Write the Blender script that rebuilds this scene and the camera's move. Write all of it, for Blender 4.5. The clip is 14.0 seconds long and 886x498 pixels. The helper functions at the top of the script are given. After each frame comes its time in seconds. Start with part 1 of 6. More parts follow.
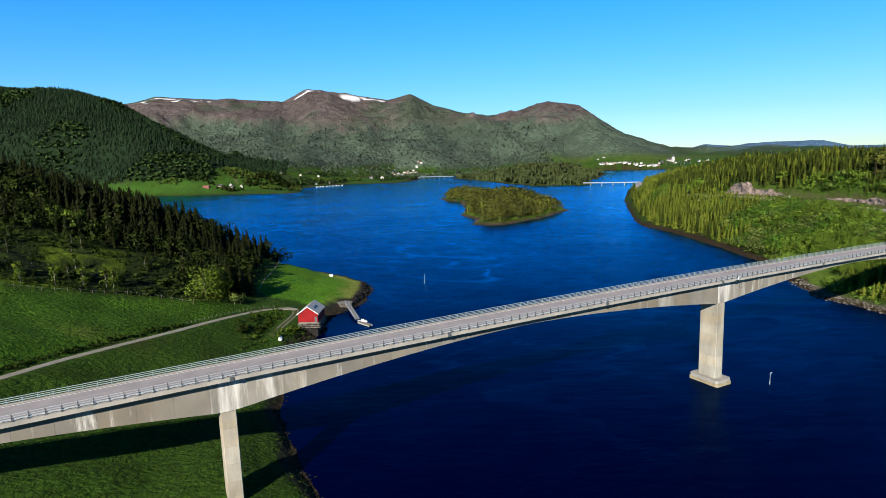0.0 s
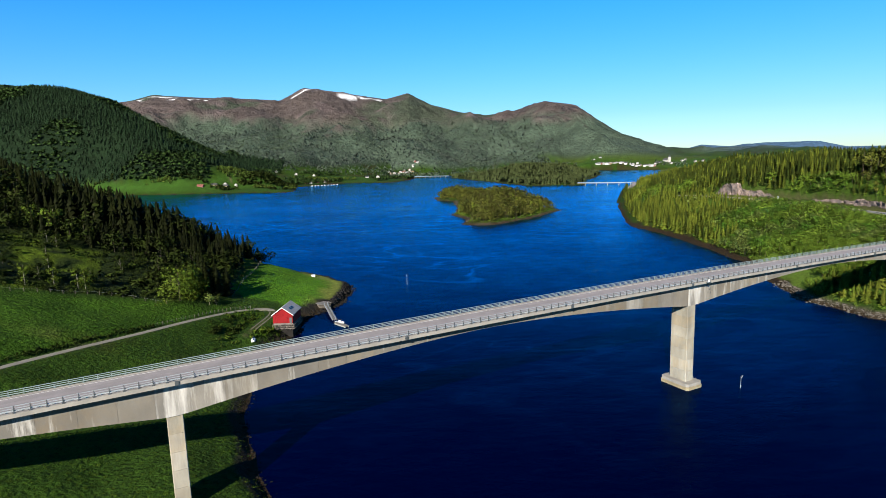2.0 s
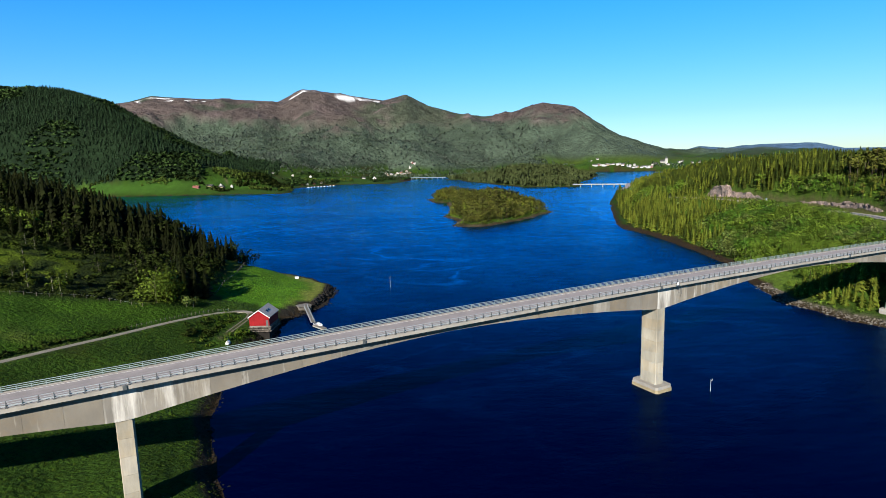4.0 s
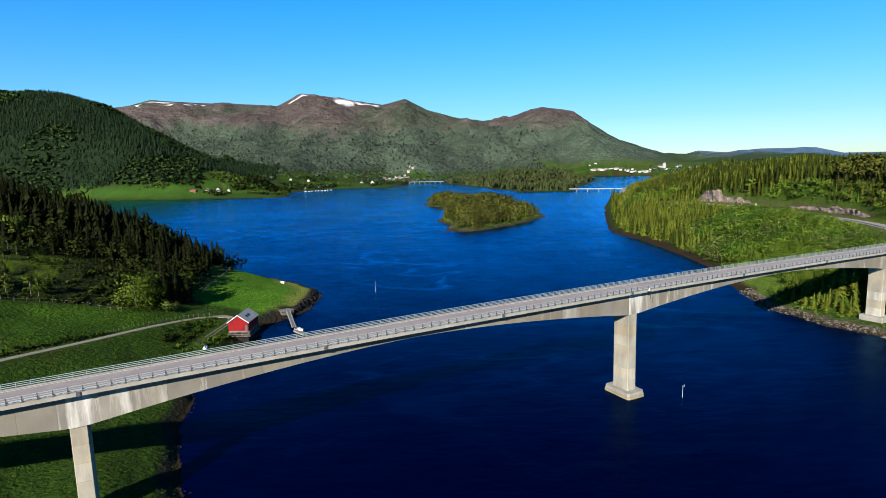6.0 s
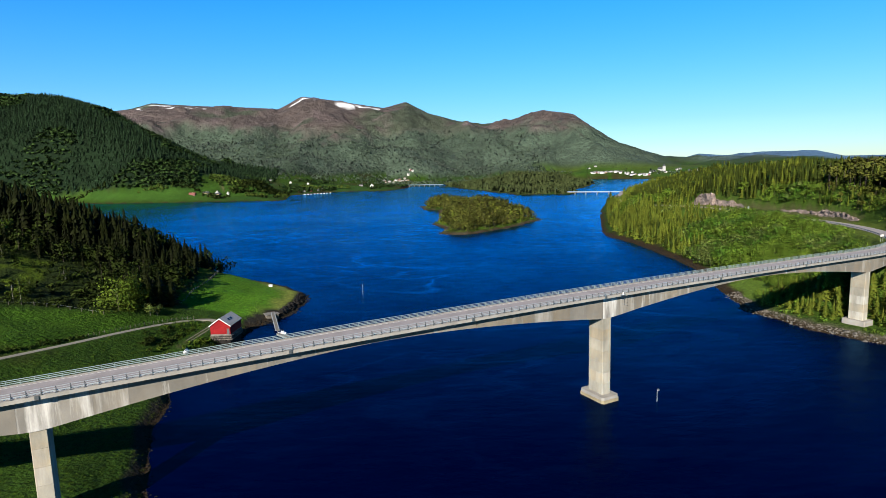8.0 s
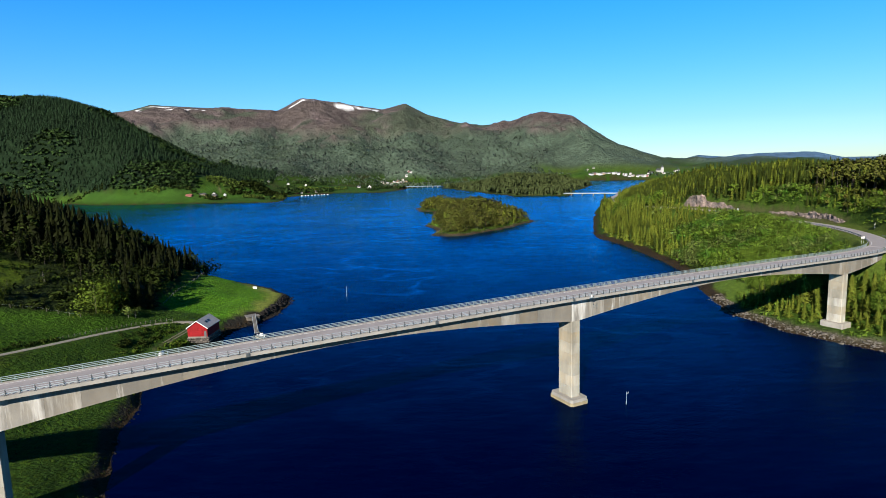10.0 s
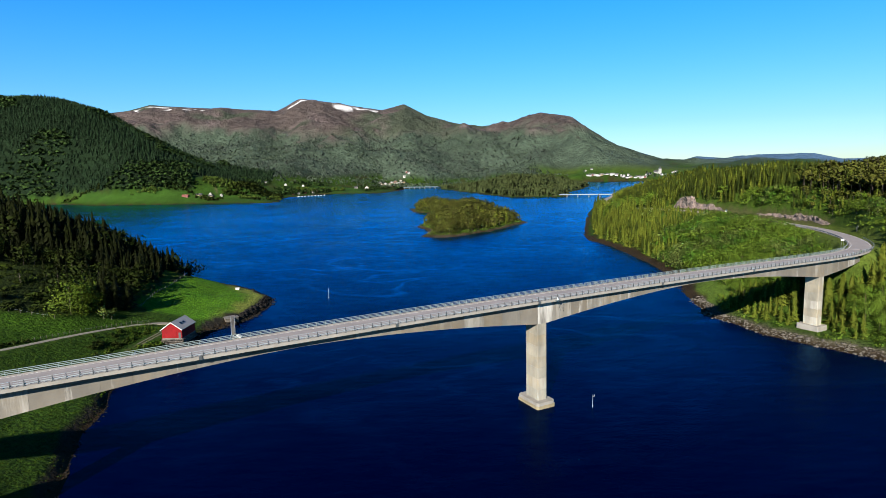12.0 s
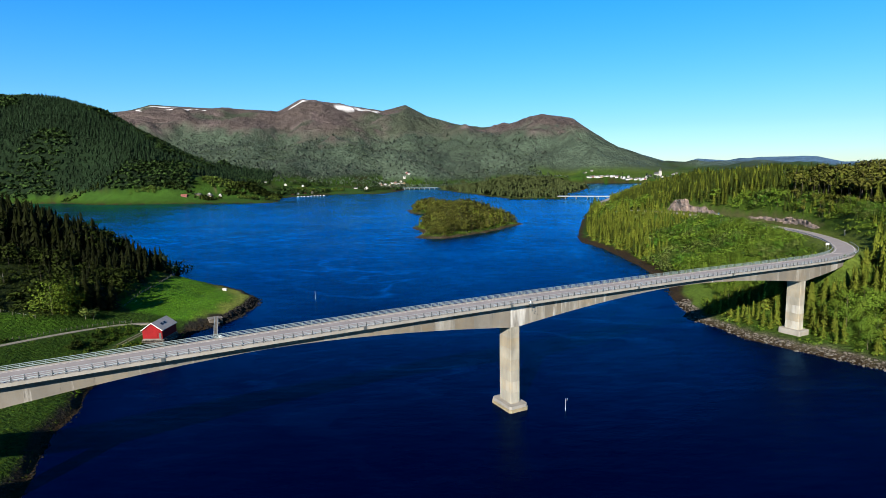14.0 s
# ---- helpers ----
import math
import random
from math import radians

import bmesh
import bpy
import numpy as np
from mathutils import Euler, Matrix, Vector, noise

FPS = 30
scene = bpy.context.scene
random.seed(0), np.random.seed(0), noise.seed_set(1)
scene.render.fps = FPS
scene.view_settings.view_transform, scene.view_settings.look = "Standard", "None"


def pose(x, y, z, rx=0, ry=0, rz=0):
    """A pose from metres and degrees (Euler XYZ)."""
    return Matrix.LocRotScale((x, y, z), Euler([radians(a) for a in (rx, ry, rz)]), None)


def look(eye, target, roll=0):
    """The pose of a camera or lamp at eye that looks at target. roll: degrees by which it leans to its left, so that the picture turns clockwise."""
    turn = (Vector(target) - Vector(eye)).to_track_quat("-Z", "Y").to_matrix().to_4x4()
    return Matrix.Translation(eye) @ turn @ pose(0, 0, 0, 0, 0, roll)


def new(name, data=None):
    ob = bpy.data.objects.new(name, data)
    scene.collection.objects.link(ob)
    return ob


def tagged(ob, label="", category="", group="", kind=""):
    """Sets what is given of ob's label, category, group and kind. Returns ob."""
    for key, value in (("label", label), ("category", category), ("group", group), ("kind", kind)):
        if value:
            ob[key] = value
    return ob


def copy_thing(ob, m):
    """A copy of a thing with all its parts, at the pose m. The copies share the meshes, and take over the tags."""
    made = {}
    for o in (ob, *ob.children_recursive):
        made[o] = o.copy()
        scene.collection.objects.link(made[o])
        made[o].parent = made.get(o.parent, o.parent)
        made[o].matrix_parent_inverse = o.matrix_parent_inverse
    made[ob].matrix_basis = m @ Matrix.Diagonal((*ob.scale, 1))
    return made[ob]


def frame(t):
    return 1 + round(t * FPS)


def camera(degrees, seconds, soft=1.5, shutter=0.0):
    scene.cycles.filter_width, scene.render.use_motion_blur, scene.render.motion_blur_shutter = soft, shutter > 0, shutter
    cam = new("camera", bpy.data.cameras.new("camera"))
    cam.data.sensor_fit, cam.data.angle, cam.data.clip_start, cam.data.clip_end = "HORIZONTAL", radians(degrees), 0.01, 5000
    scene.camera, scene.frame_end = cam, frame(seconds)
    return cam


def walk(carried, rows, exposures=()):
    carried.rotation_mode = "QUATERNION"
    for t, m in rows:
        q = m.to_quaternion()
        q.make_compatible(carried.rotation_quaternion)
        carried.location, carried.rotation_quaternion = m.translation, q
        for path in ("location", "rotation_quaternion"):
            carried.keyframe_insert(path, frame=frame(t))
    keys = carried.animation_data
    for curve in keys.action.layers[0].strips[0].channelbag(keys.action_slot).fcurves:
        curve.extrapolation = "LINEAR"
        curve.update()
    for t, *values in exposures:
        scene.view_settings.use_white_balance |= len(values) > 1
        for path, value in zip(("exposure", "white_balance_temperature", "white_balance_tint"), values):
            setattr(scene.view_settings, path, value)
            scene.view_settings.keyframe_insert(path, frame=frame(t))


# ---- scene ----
cam = camera(74.7, 14.0, soft=0.6)
PATH = [
    (0, (-1.162, -0.496, 57.012), (-1.093, 1.48, 56.71), -1.9),
    (0.5, (0.569, -0.157, 57.009), (0.64, 1.819, 56.707), -1.8),
    (1, (2.319, 0.169, 57.012), (2.392, 2.144, 56.709), -1.8),
    (1.5, (4.209, 0.51, 57.02), (4.284, 2.485, 56.717), -1.8),
    (2, (6.095, 0.814, 57.0), (6.171, 2.789, 56.696), -1.7),
    (2.5, (7.988, 0.976, 57.0), (8.067, 2.952, 56.697), -1.7),
    (3, (9.823, 1.048, 57.005), (9.902, 3.024, 56.703), -1.7),
    (5.5, (18.596, 0.887, 57.23), (18.676, 2.864, 56.939), -1.6),
    (6, (20.229, 0.745, 57.255), (20.309, 2.722, 56.969), -1.6),
    (6.5, (21.834, 0.57, 57.28), (21.912, 2.548, 56.996), -1.6),
    (7, (23.404, 0.43, 57.311), (23.48, 2.408, 57.029), -1.6),
    (7.5, (25.042, 0.342, 57.329), (25.117, 2.321, 57.051), -1.6),
    (8, (26.776, 0.283, 57.333), (26.851, 2.262, 57.057), -1.6),
    (10.5, (36.392, 0.127, 57.414), (36.466, 2.107, 57.144), -1.6),
    (11, (38.448, 0.191, 57.443), (38.522, 2.172, 57.174), -1.5),
    (11.5, (40.481, 0.245, 57.455), (40.556, 2.225, 57.186), -1.5),
    (12, (42.482, 0.269, 57.469), (42.557, 2.25, 57.2), -1.5),
    (12.5, (44.417, 0.32, 57.513), (44.494, 2.301, 57.244), -1.4),
    (13, (46.191, 0.337, 57.569), (46.265, 2.318, 57.301), -1.3),
    (13.5, (47.757, 0.299, 57.655), (47.829, 2.28, 57.388), -1.3),
    (14, (49.252, 0.256, 57.7), (49.322, 2.238, 57.434), -1.2),
]
walk(cam, [(t, look(eye, target, roll)) for t, eye, target, roll in PATH], [(0, 1.99, 5300, 10), (14, 1.99, 5300, 10)])

# ---- world and sun ----
SUN_EL, SUN_AZ = radians(26.3), math.atan2(-0.35, -0.937)   # the sun stands behind the camera, a little to the left
world = bpy.data.worlds.new("sky")
scene.world = world
world.use_nodes = True
wn = world.node_tree.nodes
sky = wn.new("ShaderNodeTexSky")
sky.sky_type = "NISHITA"
sky.sun_disc = False
sky.sun_elevation, sky.sun_rotation = SUN_EL, SUN_AZ
sky.air_density, sky.dust_density, sky.ozone_density = 1.0, 0.0, 4.0
wn["Background"].inputs["Strength"].default_value = 0.056
soft_sky = wn.new("ShaderNodeGamma")
soft_sky.inputs["Gamma"].default_value = 0.78
world.node_tree.links.new(sky.outputs["Color"], soft_sky.inputs["Color"])
clear = wn.new("ShaderNodeHueSaturation")
clear.inputs["Saturation"].default_value = 1.5
world.node_tree.links.new(soft_sky.outputs["Color"], clear.inputs["Color"])
cool = wn.new("ShaderNodeMix")
cool.data_type, cool.blend_type = "RGBA", "MULTIPLY"
cool.inputs["Factor"].default_value, cool.inputs["B"].default_value = 1.0, (0.84, 0.95, 1.0, 1)
world.node_tree.links.new(clear.outputs["Color"], cool.inputs["A"])
# the blue deepens towards the zenith, and the horizon stays short of white
parts_ = wn.new("ShaderNodeSeparateColor")
world.node_tree.links.new(cool.outputs["Result"], parts_.inputs["Color"])
deepen = wn.new("ShaderNodeMapRange")
deepen.interpolation_type = "SMOOTHSTEP"
for key, value in (("From Min", 0.4), ("From Max", 1.3), ("To Min", 0.3), ("To Max", 1.0)):
    deepen.inputs[key].default_value = value
world.node_tree.links.new(parts_.outputs["Green"], deepen.inputs["Value"])
mild = wn.new("ShaderNodeMapRange")
for key, value in (("From Min", 2.0), ("From Max", 5.0), ("To Min", 1.0), ("To Max", 0.78)):
    mild.inputs[key].default_value = value
world.node_tree.links.new(parts_.outputs["Green"], mild.inputs["Value"])
both = wn.new("ShaderNodeMath")
both.operation = "MULTIPLY"
world.node_tree.links.new(deepen.outputs["Result"], both.inputs[0])
world.node_tree.links.new(mild.outputs["Result"], both.inputs[1])
toned = wn.new("ShaderNodeVectorMath")
toned.operation = "SCALE"
world.node_tree.links.new(cool.outputs["Result"], toned.inputs[0])
world.node_tree.links.new(both.outputs["Value"], toned.inputs["Scale"])
world.node_tree.links.new(toned.outputs["Vector"], wn["Background"].inputs["Color"])
sun = new("sun", bpy.data.lights.new("sun", "SUN"))
sun.data.energy, sun.data.angle, sun.data.color = 5.0, radians(0.5), (1.0, 0.80, 0.55)
sun.matrix_world = look((0, 0, 0), (0.35 * math.cos(SUN_EL), 0.937 * math.cos(SUN_EL), -math.sin(SUN_EL)))

# ---- small tools ----
rng = np.random.default_rng(7)


def ss(a, b, x):
    """Smooth step from 0 at a to 1 at b."""
    k = np.clip((np.asarray(x, float) - a) / (np.asarray(b, float) - a), 0, 1)
    return k * k * (3 - 2 * k)


def vnoise(x, y, seed=0):
    """Value noise in 0..1 on a unit lattice."""
    xi, yi = np.floor(x).astype(np.int64), np.floor(y).astype(np.int64)
    fx, fy = x - xi, y - yi
    fx, fy = fx * fx * (3 - 2 * fx), fy * fy * (3 - 2 * fy)

    def lat(i, j):
        k = (i * 374761393 + j * 668265263 + seed * 1274126177) & 0xFFFFFFFF
        k = ((k ^ (k >> 13)) * 1103515245) & 0xFFFFFFFF
        return ((k ^ (k >> 16)) & 0xFFFF) / 65535.0
    a, b, c, d = lat(xi, yi), lat(xi + 1, yi), lat(xi, yi + 1), lat(xi + 1, yi + 1)
    return (a * (1 - fx) + b * fx) * (1 - fy) + (c * (1 - fx) + d * fx) * fy


def fbm(x, y, size, octaves=4, seed=0):
    """Fractal noise, about -1..1, with its largest lumps size metres wide."""
    x, y = np.asarray(x, float), np.asarray(y, float)
    out, amp, tot = 0.0, 1.0, 0.0
    for o in range(octaves):
        out = out + amp * (2 * vnoise(x / size * 2 ** o + 17.3 * o, y / size * 2 ** o + 9.1 * o, seed + o) - 1)
        tot += amp
        amp *= 0.5
    return out / tot * 1.6


def mesh_ob(name, verts, faces, mat=None, parent=None, smooth=False, mats=None, index=None, normals=None):
    """A mesh object from arrays of points and faces."""
    me = bpy.data.meshes.new(name)
    faces = np.asarray(faces) if isinstance(faces, np.ndarray) else faces
    if isinstance(faces, np.ndarray):
        k = faces.shape[1]
        me.vertices.add(len(verts))
        me.vertices.foreach_set("co", np.asarray(verts, np.float32).ravel())
        me.loops.add(faces.size)
        me.loops.foreach_set("vertex_index", faces.astype(np.int32).ravel())
        me.polygons.add(len(faces))
        me.polygons.foreach_set("loop_start", np.arange(0, faces.size, k, dtype=np.int32))
        me.update(calc_edges=True)
    else:
        me.from_pydata([tuple(map(float, v)) for v in verts], [], faces)
    for m in (mats or ([mat] if mat else [])):
        me.materials.append(m)
    if index is not None:
        me.polygons.foreach_set("material_index", np.asarray(index, np.int32))
    if smooth:
        me.polygons.foreach_set("use_smooth", np.ones(len(me.polygons), bool))
    if normals is not None:
        me.polygons.foreach_set("use_smooth", np.ones(len(me.polygons), bool))
        me.normals_split_custom_set_from_vertices(np.asarray(normals, np.float32))
    ob = new(name, me)
    ob.parent = parent
    return ob


def part(name, bm, mat, parent, label="", smooth=False):
    """Links a bmesh as one mesh object under a thing or a part."""
    me = bpy.data.meshes.new(name)
    bmesh.ops.recalc_face_normals(bm, faces=bm.faces[:])
    bm.to_mesh(me)
    bm.free()
    me.materials.append(mat)
    if smooth:
        for p in me.polygons:
            p.use_smooth = True
    ob = new(name, me)
    ob.parent = parent
    return tagged(ob, label)


def box(x0, y0, z0, x1, y1, z1, bevel=0.0, bm=None):
    bm = bm or bmesh.new()
    r = bmesh.ops.create_cube(bm, size=1)
    for v in r["verts"]:
        v.co = Vector((x0 + (v.co.x + 0.5) * (x1 - x0), y0 + (v.co.y + 0.5) * (y1 - y0), z0 + (v.co.z + 0.5) * (z1 - z0)))
    if bevel:
        bmesh.ops.bevel(bm, geom=list({e for v in r["verts"] for e in v.link_edges}), offset=bevel, segments=1, affect="EDGES")
    return bm


def thing(name, x, y, z, rz=0.0, label="", category="", group="", kind=""):
    ob = new(name)
    ob.matrix_basis = pose(x, y, z, 0, 0, rz)
    return tagged(ob, label, category, group, kind)


# ---- materials ----
def node_mat(name):
    m = bpy.data.materials.new(name)
    m.use_nodes = True
    nt = m.node_tree
    return m, nt, nt.nodes["Principled BSDF"]


def ramp_noise(nt, scale, lo, hi, detail=5.0, vec=None, rough=0.6):
    """A noise value mapped onto lo..hi."""
    n = nt.nodes.new("ShaderNodeTexNoise")
    n.inputs["Scale"].default_value, n.inputs["Detail"].default_value, n.inputs["Roughness"].default_value = scale, detail, rough
    if vec is not None:
        nt.links.new(vec, n.inputs["Vector"])
    r = nt.nodes.new("ShaderNodeMapRange")
    r.inputs["From Min"].default_value, r.inputs["From Max"].default_value = 0.3, 0.7
    r.inputs["To Min"].default_value, r.inputs["To Max"].default_value = lo, hi
    nt.links.new(n.outputs["Fac"], r.inputs["Value"])
    return r.outputs["Result"]


def scaled(nt, color, value):
    """A colour times a value."""
    m = nt.nodes.new("ShaderNodeVectorMath")
    m.operation = "SCALE"
    if isinstance(color, tuple):
        m.inputs[0].default_value = color[:3]
    else:
        nt.links.new(color, m.inputs[0])
    nt.links.new(value, m.inputs["Scale"])
    return m.outputs["Vector"]


def times(nt, a, b):
    m = nt.nodes.new("ShaderNodeMath")
    m.operation = "MULTIPLY"
    nt.links.new(a, m.inputs[0])
    nt.links.new(b, m.inputs[1])
    return m.outputs["Value"]


def obj_random(nt, lo, hi, island=False):
    n = nt.nodes.new("ShaderNodeNewGeometry" if island else "ShaderNodeObjectInfo")
    r = nt.nodes.new("ShaderNodeMapRange")
    r.inputs["To Min"].default_value, r.inputs["To Max"].default_value = lo, hi
    nt.links.new(n.outputs["Random Per Island" if island else "Random"], r.inputs["Value"])
    return r.outputs["Result"]


def position(nt):
    return nt.nodes.new("ShaderNodeNewGeometry").outputs["Position"]


def bump(nt, bsdf, height, strength, distance):
    b = nt.nodes.new("ShaderNodeBump")
    b.inputs["Strength"].default_value, b.inputs["Distance"].default_value = strength, distance
    nt.links.new(height, b.inputs["Height"])
    nt.links.new(b.outputs["Normal"], bsdf.inputs["Normal"])


def plain(name, color, rough=0.6, metal=0.0, grain=8.0, spread=0.15, random=0.0, coarse=0.6, relief=0.02):
    """A surface with fine grain, coarse stains and, where wanted, a change from object to object."""
    m, nt, b = node_mat(name)
    pos = position(nt)
    v = times(nt, ramp_noise(nt, grain, 1 - spread, 1 + spread, vec=pos), ramp_noise(nt, coarse, 1 - spread, 1 + spread, vec=pos))
    if random:
        v = times(nt, v, obj_random(nt, 1 - random, 1 + random))
    nt.links.new(scaled(nt, color, v), b.inputs["Base Color"])
    b.inputs["Roughness"].default_value, b.inputs["Metallic"].default_value = rough, metal
    bump(nt, b, ramp_noise(nt, grain * 2, 0, 1, vec=pos), 0.4, relief)
    return m


def leaf_mat(name, color, spread=0.22, mottle=1.0, random=0.0, gap=0.0):
    """Foliage: each clump a little lighter, darker or yellower than the next."""
    m, nt, b = node_mat(name)
    v = obj_random(nt, 1 - spread, 1 + spread, island=True)
    if random:
        v = times(nt, v, obj_random(nt, 1 - random, 1 + random))
    pos = position(nt)
    k = mottle
    v = times(nt, v, times(nt, ramp_noise(nt, 0.05, 0.62, 1.34, 3.0, pos), ramp_noise(nt, 1.6, 1 - 0.34 * k, 1 + 0.34 * k, 3.0, pos, 0.7)))
    v = times(nt, v, ramp_noise(nt, 0.27, 1 - 0.28 * k, 1 + 0.28 * k, 1.0, pos))
    tone = nt.nodes.new("ShaderNodeMix")
    tone.data_type = "RGBA"
    tone.inputs["A"].default_value = (*color, 1)
    tone.inputs["B"].default_value = (color[0] * 1.15, color[1] * 0.95, color[2] * 1.1, 1)
    nt.links.new(ramp_noise(nt, 0.2, 0, 1, 2.0, pos), tone.inputs["Factor"])
    nt.links.new(scaled(nt, tone.outputs["Result"], v), b.inputs["Base Color"])
    b.inputs["Roughness"].default_value = 0.75
    b.inputs["Specular IOR Level"].default_value = 0.04
    if not gap:
        return m
    # a spray is many leaves with gaps between them, through which some light falls
    gaps = nt.nodes.new("ShaderNodeBsdfTransparent")
    thin_ = nt.nodes.new("ShaderNodeMixShader")
    thin_.inputs["Fac"].default_value = gap
    nt.links.new(b.outputs["BSDF"], thin_.inputs[1])
    nt.links.new(gaps.outputs["BSDF"], thin_.inputs[2])
    nt.links.new(thin_.outputs["Shader"], nt.nodes["Material Output"].inputs["Surface"])
    return m


def concrete_mat(name, color, random, streak=0.3, lime=()):
    """Cast concrete with rain streaks, board marks and stains."""
    m, nt, b = node_mat(name)
    pos = position(nt)
    sc = nt.nodes.new("ShaderNodeMapping")
    sc.inputs["Scale"].default_value = (0.35, 0.35, 0.12)
    nt.links.new(pos, sc.inputs["Vector"])
    v = times(nt, ramp_noise(nt, 1.0, 1 - streak, 1 + streak, vec=sc.outputs["Vector"]), ramp_noise(nt, 0.25, 0.85, 1.12, vec=pos))
    v = times(nt, v, ramp_noise(nt, 9.0, 0.93, 1.07, vec=pos))
    if random:
        v = times(nt, v, obj_random(nt, 1 - random, 1 + random))
    col = scaled(nt, color, v)
    if lime:
        tan = nt.nodes.new("ShaderNodeMix")
        tan.data_type, tan.blend_type = "RGBA", "MULTIPLY"
        tan.inputs["B"].default_value = (0.98, 0.84, 0.62, 1) if lime[0] < 0 else (0.95, 0.92, 0.86, 1)
        again = nt.nodes.new("ShaderNodeMath")
        again.operation = "FRACT"
        nt.links.new(obj_random(nt, 0.0, 7.3), again.inputs[0])
        nt.links.new(times(nt, again.outputs["Value"], ramp_noise(nt, 0.5, 0.1, 1.0, vec=pos)), tan.inputs["Factor"])
        nt.links.new(col, tan.inputs["A"])
        col = tan.outputs["Result"]
        # white lime runs, on some castings only
        run = nt.nodes.new("ShaderNodeMapping")
        run.inputs["Scale"].default_value = (0.55, 0.55, 0.06)
        nt.links.new(pos, run.inputs["Vector"])
        some = obj_random(nt, *lime)
        mask = nt.nodes.new("ShaderNodeMath")
        mask.operation, mask.use_clamp = "MULTIPLY", True
        nt.links.new(ramp_noise(nt, 1.0, -0.6, 1.2, 6.0, run.outputs["Vector"], 0.7), mask.inputs[0])
        nt.links.new(some, mask.inputs[1])
        mixed = nt.nodes.new("ShaderNodeMix")
        mixed.data_type = "RGBA"
        nt.links.new(mask.outputs["Value"], mixed.inputs["Factor"])
        nt.links.new(col, mixed.inputs["A"])
        mixed.inputs["B"].default_value = (0.26, 0.255, 0.235, 1)
        col = mixed.outputs["Result"]
    nt.links.new(col, b.inputs["Base Color"])
    b.inputs["Roughness"].default_value = 0.85
    bump(nt, b, ramp_noise(nt, 6.0, 0, 1, vec=pos), 0.3, 0.02)
    return m


CONCRETE = concrete_mat("weathered_concrete", (0.0800, 0.0750, 0.0630), 0.16, 0.16, (-1.9, 0.9))
CONCRETE_LIMED = concrete_mat("lime_streaked_concrete", (0.1020, 0.0970, 0.0850), 0.10, 0.2, (0.9, 1.25))
CONCRETE_PIER = concrete_mat("pier_concrete", (0.1480, 0.1410, 0.1140), 0.08, 0.3, (-1.2, 0.6))
CONCRETE_PLAIN = concrete_mat("edge_concrete", (0.1380, 0.1310, 0.1150), 0.05, 0.15)
CONCRETE_WET = concrete_mat("tide_stained_concrete", (0.1294, 0.1081, 0.0618), 0.05, 0.2)
STEEL = plain("galvanised_steel", (0.1700, 0.1900, 0.2000), 0.5, 0.2, 6.0, 0.12)
STEEL_GREEN = plain("weathered_green_steel", (0.1100, 0.1400, 0.1450), 0.6, 0.2, 6.0, 0.12)
STEEL_DARK = plain("dull_steel", (0.0369, 0.0434, 0.0463), 0.6, 0.3, 6.0, 0.12)
WHITE_PAINT = plain("white_paint", (0.3630, 0.3630, 0.3532), 0.5, 0, 3.0, 0.05)
BARK = plain("bark", (0.0220, 0.0150, 0.0105), 0.9, 0, 4.0, 0.3)

m, nt, b = node_mat("worn_asphalt")
pos = position(nt)
v = times(nt, ramp_noise(nt, 12.0, 0.9, 1.1, vec=pos), ramp_noise(nt, 0.35, 0.86, 1.12, vec=pos))
lanes = nt.nodes.new("ShaderNodeMapping")
lanes.vector_type = "TEXTURE"
lanes.inputs["Rotation"].default_value, lanes.inputs["Scale"].default_value = (0, 0, 0.4346), (40.0, 1.1, 1.0)
nt.links.new(pos, lanes.inputs["Vector"])
v = times(nt, v, ramp_noise(nt, 0.9, 0.86, 1.12, 3.0, lanes.outputs["Vector"]))
nt.links.new(scaled(nt, (0.1220, 0.1130, 0.1170), v), b.inputs["Base Color"])
b.inputs["Roughness"].default_value = 0.9
bump(nt, b, ramp_noise(nt, 40.0, 0, 1, vec=pos), 0.3, 0.01)
ASPHALT = m

# Land cover comes with the ground's colours, painted haze included; grain and patches are laid over them.
m, nt, b = node_mat("ground_cover")
pos = position(nt)
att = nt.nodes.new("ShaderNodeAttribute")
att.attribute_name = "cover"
v = times(nt, ramp_noise(nt, 0.7, 0.55, 1.4, vec=pos), ramp_noise(nt, 0.045, 0.75, 1.25, vec=pos))
b.inputs["Roughness"].default_value = 0.95
b.inputs["Specular IOR Level"].default_value = 0.05
# far woods: a closed canopy of rounded crowns; mountain tops: gullies and outcrops
far_cover = nt.nodes.new("ShaderNodeAttribute")
far_cover.attribute_name = "far_cover"
masks = nt.nodes.new("ShaderNodeSeparateColor")
nt.links.new(far_cover.outputs["Color"], masks.inputs["Color"])
crowns = nt.nodes.new("ShaderNodeTexVoronoi")
crowns.inputs["Scale"].default_value = 0.095
nt.links.new(pos, crowns.inputs["Vector"])
tones = nt.nodes.new("ShaderNodeSeparateColor")
nt.links.new(crowns.outputs["Color"], tones.inputs["Color"])
tone_ = nt.nodes.new("ShaderNodeMapRange")
tone_.inputs["To Min"].default_value, tone_.inputs["To Max"].default_value = 0.62, 1.42
nt.links.new(tones.outputs["Red"], tone_.inputs["Value"])
stand = times(nt, tone_.outputs["Result"], ramp_noise(nt, 0.007, 0.55, 1.4, 7.0, pos, 0.68))
wooded = nt.nodes.new("ShaderNodeMix")
nt.links.new(masks.outputs["Red"], wooded.inputs["Factor"])
nt.links.new(v, wooded.inputs["A"])
nt.links.new(stand, wooded.inputs["B"])
